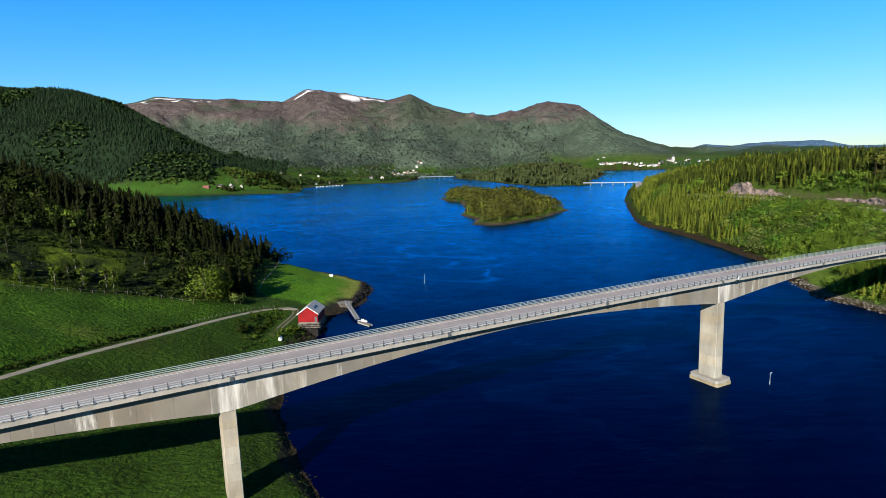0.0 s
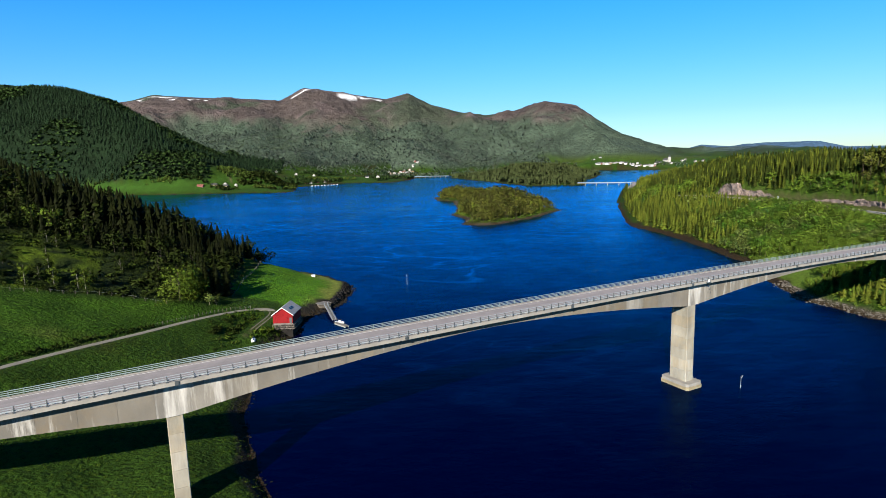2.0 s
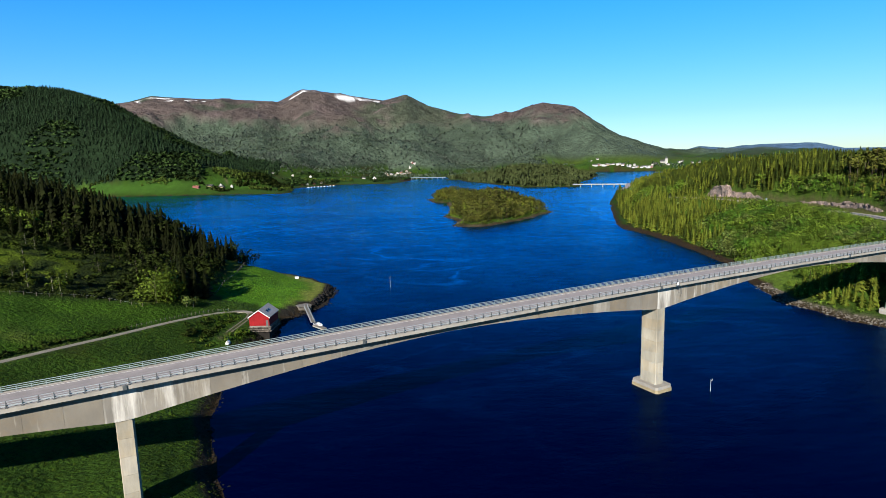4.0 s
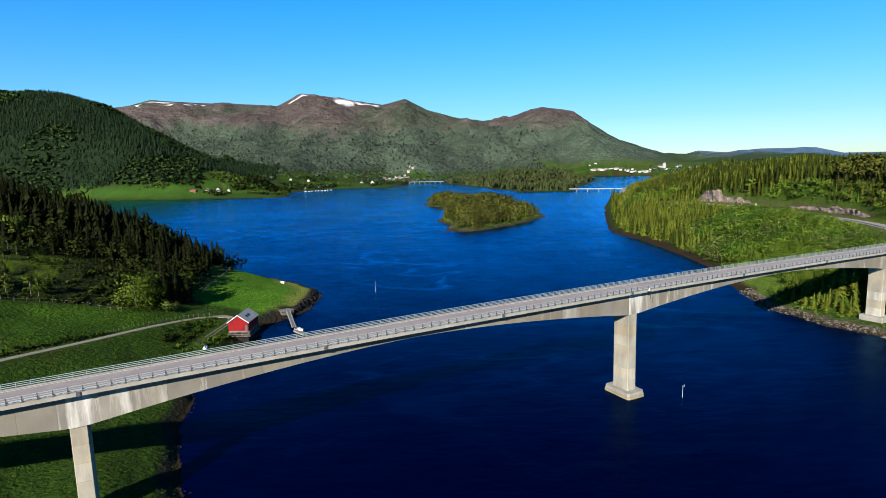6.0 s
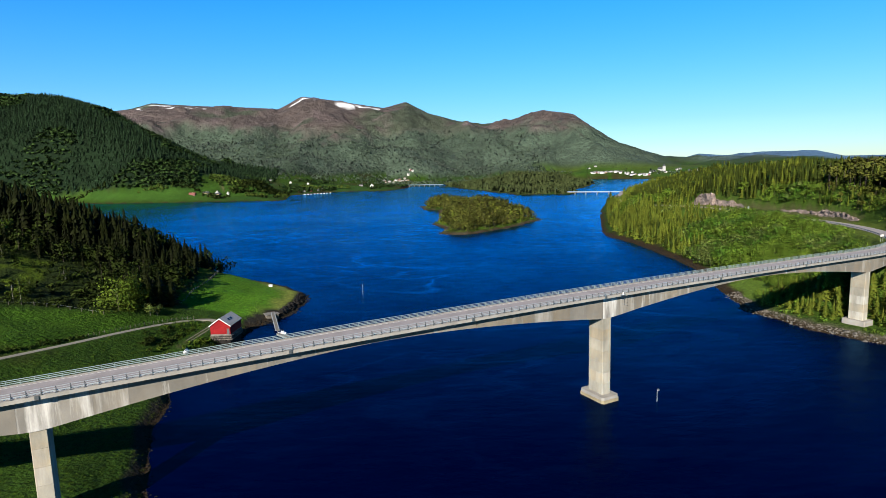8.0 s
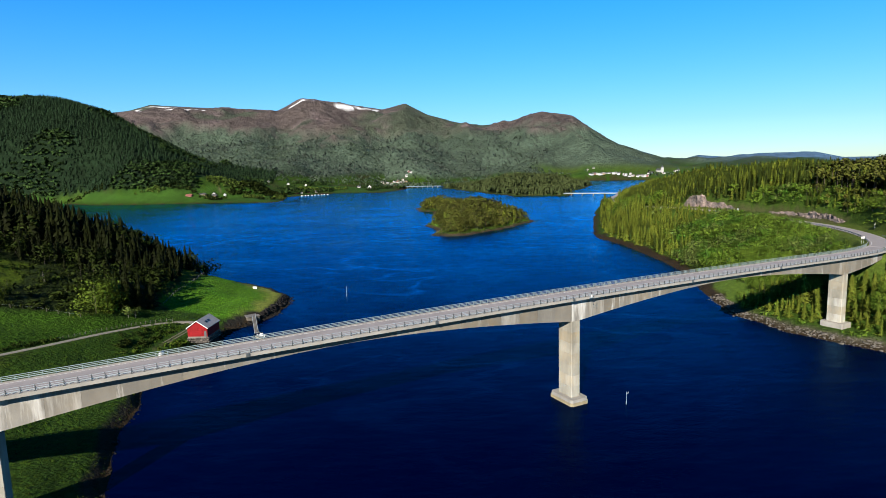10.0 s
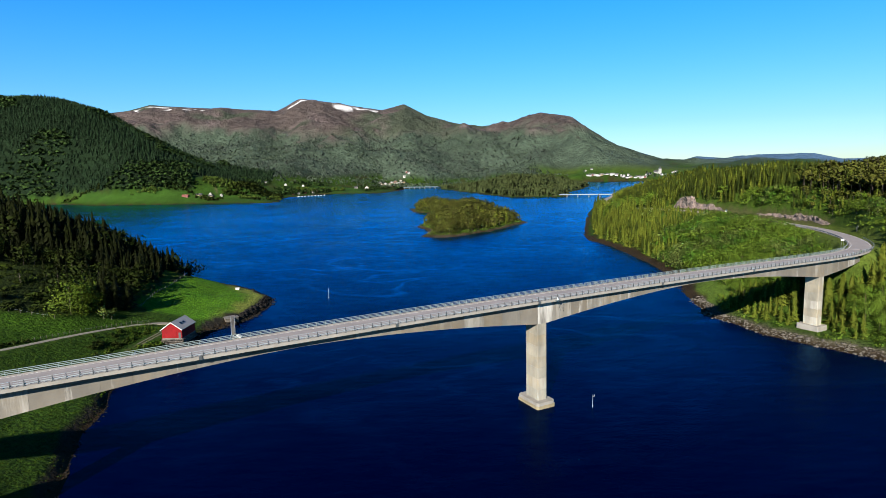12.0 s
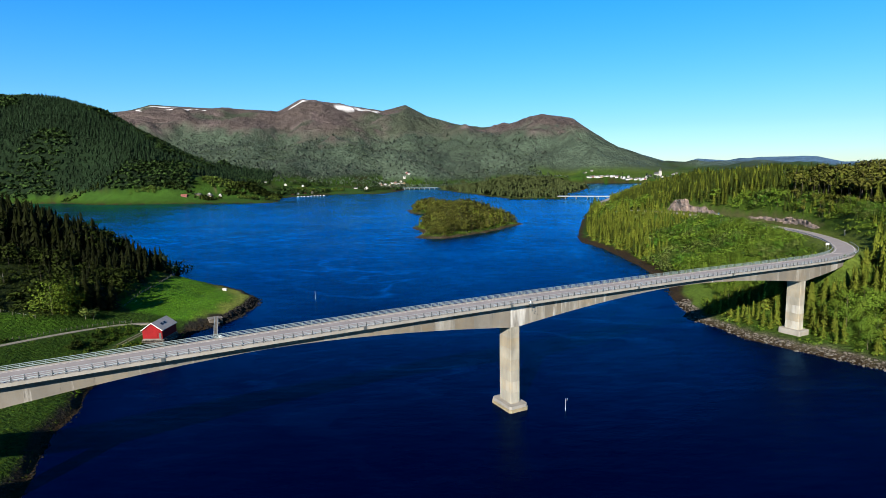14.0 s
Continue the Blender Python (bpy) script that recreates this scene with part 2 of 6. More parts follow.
outcrop = ramp_noise(nt, 0.018, 0.6, 1.5, 8.0, pos, 0.72)
rocky = nt.nodes.new("ShaderNodeMix")
nt.links.new(masks.outputs["Green"], rocky.inputs["Factor"])
nt.links.new(wooded.outputs["Result"], rocky.inputs["A"])
nt.links.new(outcrop, rocky.inputs["B"])
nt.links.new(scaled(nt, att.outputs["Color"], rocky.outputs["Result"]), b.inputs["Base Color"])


def relief(height, mask, distance, before=None):
    n = nt.nodes.new("ShaderNodeBump")
    n.inputs["Distance"].default_value = distance
    nt.links.new(height, n.inputs["Height"])
    if mask is None:
        n.inputs["Strength"].default_value = 0.8
    else:
        nt.links.new(mask, n.inputs["Strength"])
    if before is not None:
        nt.links.new(before, n.inputs["Normal"])
    return n.outputs["Normal"]


dome = nt.nodes.new("ShaderNodeMath")
dome.operation = "SUBTRACT"
dome.inputs[0].default_value = 1.0
nt.links.new(crowns.outputs["Distance"], dome.inputs[1])
step_1 = relief(ramp_noise(nt, 0.9, 0, 1, vec=pos), None, 0.5)
step_2 = relief(dome.outputs["Value"], masks.outputs["Red"], 3.5, step_1)
step_3 = relief(ramp_noise(nt, 0.012, 0, 1, 9.0, pos, 0.68), masks.outputs["Green"], 26.0, step_2)
nt.links.new(step_3, b.inputs["Normal"])
GROUND = m

m, nt, b = node_mat("fjord_water")
pos = position(nt)
nt.nodes.remove(b)
deep = nt.nodes.new("ShaderNodeBsdfDiffuse")
deep.inputs["Color"].default_value = (0.00005, 0.00020, 0.0080, 1)
gloss = nt.nodes.new("ShaderNodeBsdfAnisotropic")
gloss.inputs["Color"].default_value = (0.20, 0.55, 1.0, 1)
sc = nt.nodes.new("ShaderNodeMapping")
sc.inputs["Scale"].default_value = (0.55, 1.0, 1.0)
sc.inputs["Rotation"].default_value = (0, 0, 0.4)
nt.links.new(pos, sc.inputs["Vector"])
swirl = nt.nodes.new("ShaderNodeTexNoise")
swirl.inputs["Scale"].default_value, swirl.inputs["Detail"].default_value, swirl.inputs["Distortion"].default_value = 0.03, 8.0, 1.2
nt.links.new(sc.outputs["Vector"], swirl.inputs["Vector"])
calm = nt.nodes.new("ShaderNodeMapRange")
calm.inputs["From Min"].default_value, calm.inputs["From Max"].default_value = 0.35, 0.65
calm.inputs["To Min"].default_value, calm.inputs["To Max"].default_value = 0.19, 0.06
nt.links.new(swirl.outputs["Fac"], calm.inputs["Value"])
nt.links.new(calm.outputs["Result"], gloss.inputs["Roughness"])
wave = times(nt, ramp_noise(nt, 0.5, 0, 1, 6.0, sc.outputs["Vector"], 0.65), ramp_noise(nt, 0.012, 0.3, 1.0, 4.0, pos))
rip = nt.nodes.new("ShaderNodeBump")
rip.inputs["Strength"].default_value, rip.inputs["Distance"].default_value = 0.32, 0.6
nt.links.new(wave, rip.inputs["Height"])
nt.links.new(rip.outputs["Normal"], gloss.inputs["Normal"])
fres = nt.nodes.new("ShaderNodeFresnel")
fres.inputs["IOR"].default_value = 1.33
steep = nt.nodes.new("ShaderNodeMath")
steep.operation = "POWER"
steep.inputs[1].default_value = 1.85
nt.links.new(fres.outputs["Fac"], steep.inputs[0])
lift_ = nt.nodes.new("ShaderNodeMath")
lift_.operation = "MULTIPLY"
lift_.inputs[1].default_value = 2.1
nt.links.new(steep.outputs["Value"], lift_.inputs[0])
blend = nt.nodes.new("ShaderNodeMixShader")
# tidal currents: thin ruffled lines and wider ruffled patches catch more of the sky
line_ = nt.nodes.new("ShaderNodeTexNoise")
line_.inputs["Scale"].default_value, line_.inputs["Detail"].default_value, line_.inputs["Distortion"].default_value = 0.011, 5.0, 1.8
nt.links.new(sc.outputs["Vector"], line_.inputs["Vector"])
off_ = nt.nodes.new("ShaderNodeMath")
off_.operation = "SUBTRACT"
off_.inputs[1].default_value = 0.5
nt.links.new(line_.outputs["Fac"], off_.inputs[0])
size_ = nt.nodes.new("ShaderNodeMath")
size_.operation = "ABSOLUTE"
nt.links.new(off_.outputs["Value"], size_.inputs[0])
thin = nt.nodes.new("ShaderNodeMapRange")
for key, value in (("From Min", 0.0), ("From Max", 0.022), ("To Min", 1.2), ("To Max", 0.0)):
    thin.inputs[key].default_value = value
nt.links.new(size_.outputs["Value"], thin.inputs["Value"])
where = ramp_noise(nt, 0.005, -0.5, 1.1, 3.0, pos)
patch = nt.nodes.new("ShaderNodeMath")
patch.operation, patch.use_clamp = "MULTIPLY", True
nt.links.new(thin.outputs["Result"], patch.inputs[0])
nt.links.new(where, patch.inputs[1])
more = nt.nodes.new("ShaderNodeMath")
more.operation = "ADD"
nt.links.new(patch.outputs["Value"], more.inputs[0])
fine = nt.nodes.new("ShaderNodeMapping")
fine.inputs["Scale"].default_value = (0.25, 1.0, 1.0)
fine.inputs["Rotation"].default_value = (0, 0, 0.25)
nt.links.new(pos, fine.inputs["Vector"])
ruffle = times(nt, ramp_noise(nt, 0.12, 0.8, 1.2, 6.0, sc.outputs["Vector"], 0.7), ramp_noise(nt, 0.45, 0.7, 1.3, 4.0, fine.outputs["Vector"], 0.6))
nt.links.new(times(nt, ruffle, ramp_noise(nt, 0.01, 0.85, 1.15, 5.0, sc.outputs["Vector"], 0.65)), more.inputs[1])
sheen = nt.nodes.new("ShaderNodeMath")
sheen.operation, sheen.use_clamp = "MULTIPLY", True
nt.links.new(lift_.outputs["Value"], sheen.inputs[0])
nt.links.new(more.outputs["Value"], sheen.inputs[1])
nt.links.new(sheen.outputs["Value"], blend.inputs["Fac"])
nt.links.new(deep.outputs["BSDF"], blend.inputs[1])
nt.links.new(gloss.outputs["BSDF"], blend.inputs[2])
nt.links.new(blend.outputs["Shader"], nt.nodes["Material Output"].inputs["Surface"])
WATER = m

# ---- the lie of the land ----
# Shorelines in plan
LEFT = [(-20, 95), (-28, 111), (-35, 127), (-39, 145), (-42.5, 160), (-41, 175), (-37.5, 184), (-35.8, 198), (-36.5, 212), (-33, 222), (-28, 232), (-25, 251), (-26, 268),
        (-50, 296), (-80, 311), (-125, 352), (-190, 405), (-300, 455), (-600, 500), (-1500, 480), (-3500, 300), (-3500, -2500), (-300, -2500), (-60, -300), (-14, 0), (-12, 60)]
RIGHT = [(178, 151), (167, 167), (160, 180), (154, 191), (150, 213), (156, 240), (163, 262), (172, 290), (176, 330), (178, 370), (179, 410), (174, 447), (187, 505), (215, 600),
         (250, 708), (319, 876), (380, 1000), (400, 1062), (440, 1130), (540, 1200), (900, 1300), (1800, 1500), (4500, 1600), (4500, -2500), (600, -2500), (420, -200), (300, 40), (205, 120)]
ISLE = [(28, 885), (31, 812), (50, 795), (52, 720), (46, 625), (38, 605), (50, 550), (40, 508), (56, 494), (76, 501), (105, 533), (135, 580), (158, 612), (152, 640),
        (138, 700), (115, 790), (75, 880), (48, 905)]
ISLE_2 = [(96, 1842), (124, 1718), (170, 1470), (206, 1280), (228, 1165), (290, 1148), (322, 1115), (350, 1200), (410, 1380), (500, 1600), (560, 1760), (420, 1900), (220, 1900)]
NORTH = [(-4800, 1200), (-2500, 1330), (-1200, 1480), (-974, 1453), (-800, 1420), (-690, 1318), (-540, 1272), (-413, 1247), (-265, 1203), (-258, 1245), (-300, 1435),
         (-237, 1632), (-118, 1605), (-64, 1575), (-24, 1718), (-4, 1830), (-10, 1905), (80, 2010), (320, 2080), (560, 2150), (700, 2190), (865, 2030), (930, 1950),
         (860, 1830), (768, 1757), (790, 1690), (1000, 1650), (1500, 1720), (4800, 2000), (4800, 5200), (-4800, 5200)]


def inside(poly, x, y):
    """Signed distance to a shoreline, positive on land."""
    x, y = np.asarray(x, float), np.asarray(y, float)
    best = np.full(x.shape, 1e12)
    odd = np.zeros(x.shape, bool)
    for (x0, y0), (x1, y1) in zip(poly, poly[1:] + poly[:1]):
        ex, ey = x1 - x0, y1 - y0
        k = np.clip(((x - x0) * ex + (y - y0) * ey) / (ex * ex + ey * ey), 0, 1)
        best = np.minimum(best, (x - x0 - k * ex) ** 2 + (y - y0 - k * ey) ** 2)
        if y0 != y1:
            odd ^= ((y0 > y) != (y1 > y)) & (x < x0 + (y - y0) * ex / ey)
    return np.where(odd, 1, -1) * np.sqrt(best)


def dense(points, step=2.0):
    """A smooth line through points (x, y, z), as an array with a point about every step metres."""
    p = np.array(points, float)
    p = np.vstack([2 * p[0] - p[1], p, 2 * p[-1] - p[-2]])
    out = []
    for i in range(1, len(p) - 2):
        n = max(2, int(np.linalg.norm(p[i + 1] - p[i]) / step))
        t = np.arange(n)[:, None] / n
        a, b, c, d = p[i - 1], p[i], p[i + 1], p[i + 2]
        out.append(0.5 * (2 * b + (c - a) * t + (2 * a - 5 * b + 4 * c - d) * t ** 2 + (3 * b - a - 3 * c + d) * t ** 3))
    return np.vstack(out + [p[-2:-1]])


# The road: over the bridge, round the bend and along the far shore
BX, BY, DX, DY = 69.75, 136.46, 0.907, 0.421


def deck_z(u):
    return 26.4 + 0.001 * u - 7.4e-5 * u * u


ROAD = dense([(188, 192.5, 25.35), (201, 203, 25.1), (212, 216, 24.9), (222, 233, 24.6), (231, 253, 24.2), (239, 275, 23.7), (244.5, 295, 23.2), (248, 317, 22.8),
              (249, 342, 22.5), (249, 366, 22.3), (248, 395, 22.2), (247, 430, 22), (244, 470, 21), (240, 530, 18.5), (250, 620, 14), (300, 800, 10), (365, 960, 8), (400, 1058, 7)])
TRACK = dense([(-112, 50, 20.5), (-98, 90, 18), (-89, 117, 15.8), (-85.5, 130, 14.6), (-80.4, 144, 13.2), (-74, 162, 11.2), (-66, 185, 8.8), (-58.5, 203, 6.4), (-50.5, 209.5, 5), (-47.5, 203, 4.8), (-48.5, 190, 4.6), (-50, 178, 4.4)])


def along(line, x, y, reach=40.0):
    """Distance to a line in plan, and the line's height there; far points get the distance 999."""
    d, z = np.full(x.shape, 999.0), np.zeros(x.shape)
    near = (x > line[:, 0].min() - reach) & (x < line[:, 0].max() + reach) & (y > line[:, 1].min() - reach) & (y < line[:, 1].max() + reach)
    px, py = x[near], y[near]
    bd, bz = np.full(px.shape, 1e9), np.zeros(px.shape)
    for a, b in zip(line[:-1], line[1:]):
        e = b - a
        k = np.clip(((px - a[0]) * e[0] + (py - a[1]) * e[1]) / (e[0] ** 2 + e[1] ** 2), 0, 1)
        q = (px - a[0] - k * e[0]) ** 2 + (py - a[1] - k * e[1]) ** 2
        hit = q < bd
        bd, bz = np.where(hit, q, bd), np.where(hit, a[2] + k * e[2], bz)
    d[near], z[near] = np.sqrt(bd), bz
    return d, z


def soft_min(a, b, k):
    return -k * np.logaddexp(-a / k, -b / k)


# Ridge lines, as heights over x
RIDGE_X = [-6000, -2600, -2033, -1871, -1558, -1250, -1134, -988, -809, -600, -238, -74, 85, 300, 493, 700, 920, 1156, 1300, 1493, 1834, 2000, 2090, 2300, 2562, 2993, 3214, 6000]
RIDGE_Z = [300, 480, 522, 560, 536, 520, 513, 500, 585, 555, 490, 532, 448, 385, 356, 385, 452, 408, 310, 196, 94, 84, 106, 88, 108, 107, 60, 40]
FLANK_X = [-4800, -2300, -1700, -1400, -1287, -1118, -915, -660, -480, -400, 4800]
FLANK_Z = [300, 360, 345, 332, 322, 302, 256, 140, 52, 0, 0]
FLANK_Y = [2100, 2100, 2000, 1930, 1900, 1900, 1800, 1600, 1480, 1450, 1450]


def shape(x, y):
    """Height of the ground, and the distances to the shores, at arrays of x and y."""
    x, y = np.asarray(x, float), np.asarray(y, float)
    wob = fbm(x, y, 14, 3, 3) * 1.6
    far = fbm(x, y, 90, 3, 4) * 8
    sl, sr, si = inside(LEFT, x, y) + wob, inside(RIGHT, x, y) + wob, inside(ISLE, x, y) + wob * 1.5
    sj, sn = inside(ISLE_2, x, y) + far, inside(NORTH, x, y) + far * 0.6
    bed = np.maximum(np.maximum(np.maximum(sl, sr), np.maximum(si, sj)), sn)
    z = np.where(bed < 0, np.maximum(bed * 0.3, -14), 0.0)
    lump = fbm(x, y, 25, 4, 9)
    # left: a flat shelf by the shore, then an even slope up to the wooded hill
    rise = 0.3 * np.maximum(0, -50 - x + lump * 3)
    zl = 4.3 * (1 - np.exp(-np.maximum(sl, 0) / np.where((y > 228) & (x > -90), 1.9, 3.2))) + soft_min(rise, 0.55 * np.maximum(sl - 8, 0) + 0.3, 2.0) + 0.3 * lump * ss(3, 15, sl)
    # humps and hollows on the cleared slope
    rough_ = ss(0, 12, y - 170 - 0.61 * (x + 122.5)) * ss(-70, -78, x) * ss(6, 14, sl) * (y < 420)
    zl = zl + rough_ * (1.3 * fbm(x, y * 1.7, 15, 3, 57) + 0.5)
    zl = soft_min(zl, 62 + 8 * lump, 8.0)
    z = np.where(sl > 0, np.maximum(zl, 0.02 * sl), z)
    # right: a stony shore and a slope up to the wooded top
    top = 14 + 33 * (1 - ss(600, 950, y)) + 5 * fbm(x, y, 120, 2, 31)
    zr = 1.4 * (1 - np.exp(-np.maximum(sr, 0) / 4)) + soft_min(0.42 * np.maximum(sr - 7, 0), top, 6.0) + 1.2 * lump * ss(8, 30, sr)
    z = np.where(sr > 0, np.maximum(zr, 0.02 * sr), z)
    zi = 1.2 * (1 - np.exp(-np.maximum(si, 0) / 4)) + 13 * ss(4, 55, si) * (0.75 + 0.4 * fbm(x, y, 60, 2, 5))
    z = np.where(si > 0, zi, z)
    zj = 1.5 * (1 - np.exp(-np.maximum(sj, 0) / 6)) + 30 * ss(6, 110, sj) * (0.35 + 0.65 * ss(180, 420, x)) * (0.7 + 0.5 * fbm(x, y, 160, 2, 6))
    z = np.where(sj > 0, zj, z)
    # north: fields by the shore, the wooded flank to the left and the high ridge behind
    rho = np.hypot(x - 24, y)
    slant = np.clip((x - 24) / np.maximum(y, 200), -1.4, 1.4)
    at = np.minimum(4300 * np.hypot(1, slant), 4650)
    ridge = 57 + (np.interp(slant * 4300, RIDGE_X, RIDGE_Z) - 57) * at / (4300 * np.hypot(1, slant))
    back = np.clip((rho - 1650) / (at - 1650), 0, 1)
    gully = 1.1 - 2.2 * np.abs(fbm(x, y, 620, 5, 12)) + 0.5 * fbm(x, y, 150, 4, 15)
    zn = 4 * (1 - np.exp(-np.maximum(sn, 0) / 15)) + 22 * ss(20, 400, sn)
    zn = zn + ss(-20, 500, sn) * np.maximum(ridge - 20, 0) * (0.55 * back ** 1.5 + 0.45 * ss(0, 1, back)) + gully * 62 * np.sin(np.pi * np.clip(back, 0, 1)) ** 1.2 * np.clip(ridge / 300, 0, 1)
    zn = zn * (1 - 0.5 * ss(at, at + 300, rho))
    fy = np.interp(x, FLANK_X, FLANK_Y)
    fz = np.interp(x, FLANK_X, FLANK_Z)
    off = (y - fy) / 520.0
    flank = fz * np.where(off < 0, np.maximum(0, 1 - np.abs(off) ** 1.4), np.exp(-(off * 1.1) ** 2)) + fbm(x, y, 260, 4, 14) * 16 * ss(40, 200, fz) * ss(1.0, 0.3, np.abs(off))
    zn = np.maximum(zn, (flank + 4) * ss(0, 130, sn))
    zn = zn + 30 * ss(0, 60, sn) * np.exp(-(((x + 385) / 72) ** 2 + ((y - 1420) / 50) ** 2) ** 1.5) + 22 * ss(0, 80, sn) * np.exp(-(((x - 900) / 200) ** 2 + ((y - 2350) / 150) ** 2))
    z = np.where(sn > 0, np.maximum(zn, 0.02 * sn), z)
    dr, rz = along(ROAD[ROAD[:, 0] > 199], x, y)
    z = z + (rz - 0.25 - z) * (1 - ss(5.2, 10.5 + 11.5 * ss(245, 285, y), dr)) * (bed > 0)
    dp = np.hypot(x - 172.1, y - 183.9)
    z = np.where((dp < 11) & (sr > 0), z + (np.minimum(z, 1.7) - z) * (1 - ss(6, 11, dp)), z)
    dt, tz = along(TRACK, x, y)
    z = z + (tz - 0.05 - z) * (1 - ss(2.0, 9.0, dt)) * (sl > 0)
    return z, dict(left=sl, right=sr, isle=si, isle2=sj, north=sn, bed=bed, road=dr, track=dt, ridge=ridge, back=back, flank=fz * (off < 1), rho=rho, at=at)


def ground_z(x, y):
    return shape(x, y)[0]


def field_top(x):
    """Height up to which the far fields climb below the wooded flank."""
    return np.interp(x, [-930, -760, -590, -350], [14, 26, 33, 30])


# ---- ground and water ----
def cover(x, y, z, s):
    """Colour of what covers the ground, with some shade and distance haze put in."""
    def lay(c, rgb, w):
        return c + (np.array(rgb) - c) * np.clip(w, 0, 1)[:, None]
    n1, n2, n3 = fbm(x, y, 30, 4, 41), fbm(x, y, 7, 3, 42), fbm(x, y, 300, 5, 43)
    c = np.zeros((len(x), 3)) + (0.0130, 0.0280, 0.0013)                          # rough green
    c = lay(c, (0.0170, 0.0190, 0.0050), ss(0.2, 0.7, n1))
    hay = ss(1, 5, s["left"]) * (((y > 222) & (x > -70) & (y < 320)) | ((x < -59 - 0.353 * (204 - y)) & (y < 166 + 0.61 * (x + 122.5)) & (y > 0)))
    point = (y > 222) & (x > -70)
    c = lay(c, (0.0200, 0.0450, 0.0009), hay * (0.85 + 0.25 * n2) * (s["track"] > 2.6))
    c = lay(c, (0.0340, 0.0860, 0.0010), hay * point)
    c = lay(c, (0.0434, 0.0523, 0.0110), hay * ss(0.1, 0.9, n1 + 0.4 * n2) * np.where(point, 0.12, 0.6))
    straw = (s["left"] > 2) & (s["left"] < 14) & (y > 222) & (x > -62)
    c = lay(c, (0.0850, 0.0980, 0.0180), straw * ss(14, 6, s["left"] + 3 * n2) * 0.9)
    farm = ss(8, 25, s["north"]) * ((((y < 1560 + 60 * n1) & (x < -100)) | ((x < 10) & (x > -340) & (y < 1850) & (s["north"] < 210))) | ((x > 500) & (s["north"] < 330 + 60 * n3))) * (z < np.where(x < -100, field_top(x) + 5 * n3, 80))
    c = lay(c, (0.0165, 0.0380, 0.0040), farm * 0.95)
    c = lay(c, (0.0260, 0.0410, 0.0050), farm * ss(0.0, 0.6, n3))
    c = lay(c, (0.0750, 0.0640, 0.0340), ss(1.2, 0.7, np.hypot((x + 422) / 13, (y - 1366) / 7) + 0.3 * n2) * (s["north"] > 0))
    wood = np.maximum(ss(np.where(x < 500, 20, 45), np.where(x < 500, 50, 90), z + 20 * n3 - 20 * (x < -100)), ss(-4, 6, z - field_top(x) + 5 * n3) * (s["flank"] > 20)) * (s["north"] > 0)
    wood = wood * (((x + 385) / 110) ** 2 + ((y - 1405) / 85) ** 2 > 1)
    c = lay(c, (0.0045, 0.0092, 0.0036), wood)
    # woods further off are paled and greyed, haze put into the colour
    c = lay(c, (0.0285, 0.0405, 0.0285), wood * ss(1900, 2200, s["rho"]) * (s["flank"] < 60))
    heath = ss(225, 300, z + 75 * n3 + 20 * n1) * (s["back"] > 0.25)
    # brown heath, greyed towards purple by haze put into its colour
    c = lay(c, (0.0530, 0.0440, 0.0410), heath)
    c = lay(c, (0.0360, 0.0440, 0.0300), heath * ss(0.0, 0.45, fbm(x, y, 500, 4, 47)))
    c = lay(c, (0.0760, 0.0610, 0.0600), heath * ss(0.35, 0.8, fbm(x, y, 160, 4, 44)))
    under = s["ridge"] - 57 - (z - 57) * s["at"] / np.maximum(s["rho"], 100)
    snow = (x > -2100) & (x < -150) & (s["back"] > 0.8)
    lie = np.where((x > -785) & (x < -225), 0.22, np.where((x > -2160) & (x < -1760), 0.55, np.where(x < -1200, -0.25, -2.0)))
    strip = ss(0.05, 0.2, 1.3 * fbm(x * 0.6, y, 45, 4, 48) + lie - np.where(x < -1700, 0.5 * ss(40, 90, under), ss(10, 40, under)))
    c = lay(c, (0.4200, 0.4275, 0.4425), snow * strip * ss(-2, 6, under) * ss(np.where(x < -1700, 110, 60), np.where(x < -1700, 70, 35), under))
    # distance haze put into the colour: the far right hills turn blue
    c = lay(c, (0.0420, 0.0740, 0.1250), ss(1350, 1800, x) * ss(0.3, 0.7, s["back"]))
    slope = (s["left"] > 6) & (y > 168 + 0.61 * (x + 122.5)) & (x < -72) & (y < 330)
    c = lay(c, (0.0070, 0.0110, 0.0012), slope * 0.9)
    c = lay(c, (0.0380, 0.0580, 0.0026), slope * ss(-0.1, 0.3, n1 + 0.5 * n2) * 0.9)
    stony = ss(np.where(s["left"] > -3, 5.0, 8.0), np.where(s["left"] > -3, 3.0, 4.5), s["bed"] + 0.8 * n2) * ((s["right"] > -3) & (y < 250) | (s["left"] > -3) | (s["isle"] > -3)) * (s["bed"] > -20)
    c = lay(c, (0.0618, 0.0523, 0.0403), stony * (z < 3.0) * (0.8 + 0.4 * n2) * (s["left"] < -3))
    # left bank: dark rock, with its shade and reflection put into the colour
    c = lay(c, (0.0110, 0.0100, 0.0080), stony * (z < 3.0) * (s["left"] > -3))
    c = lay(c, (0.0300, 0.0520, 0.0050), ss(6, 14, s["right"]) * (y < 800) * (0.75 + 0.3 * n1))
    c = lay(c, (0.0520, 0.0700, 0.0100), (s["right"] > 8) * ss(11, 7, s["road"]) * 0.8)
    # cove bank: dark rock, and the boathouse's shade put into the ground colour
    c = lay(c, (0.0090, 0.0085, 0.0065), (s["left"] > -3) * ss(10, 7, s["left"]) * (y > 186) * (y < 231) * (x > -41))
    marsh = (s["right"] > 6) & (s["right"] < 17) & (y > 225) & (y < 292)
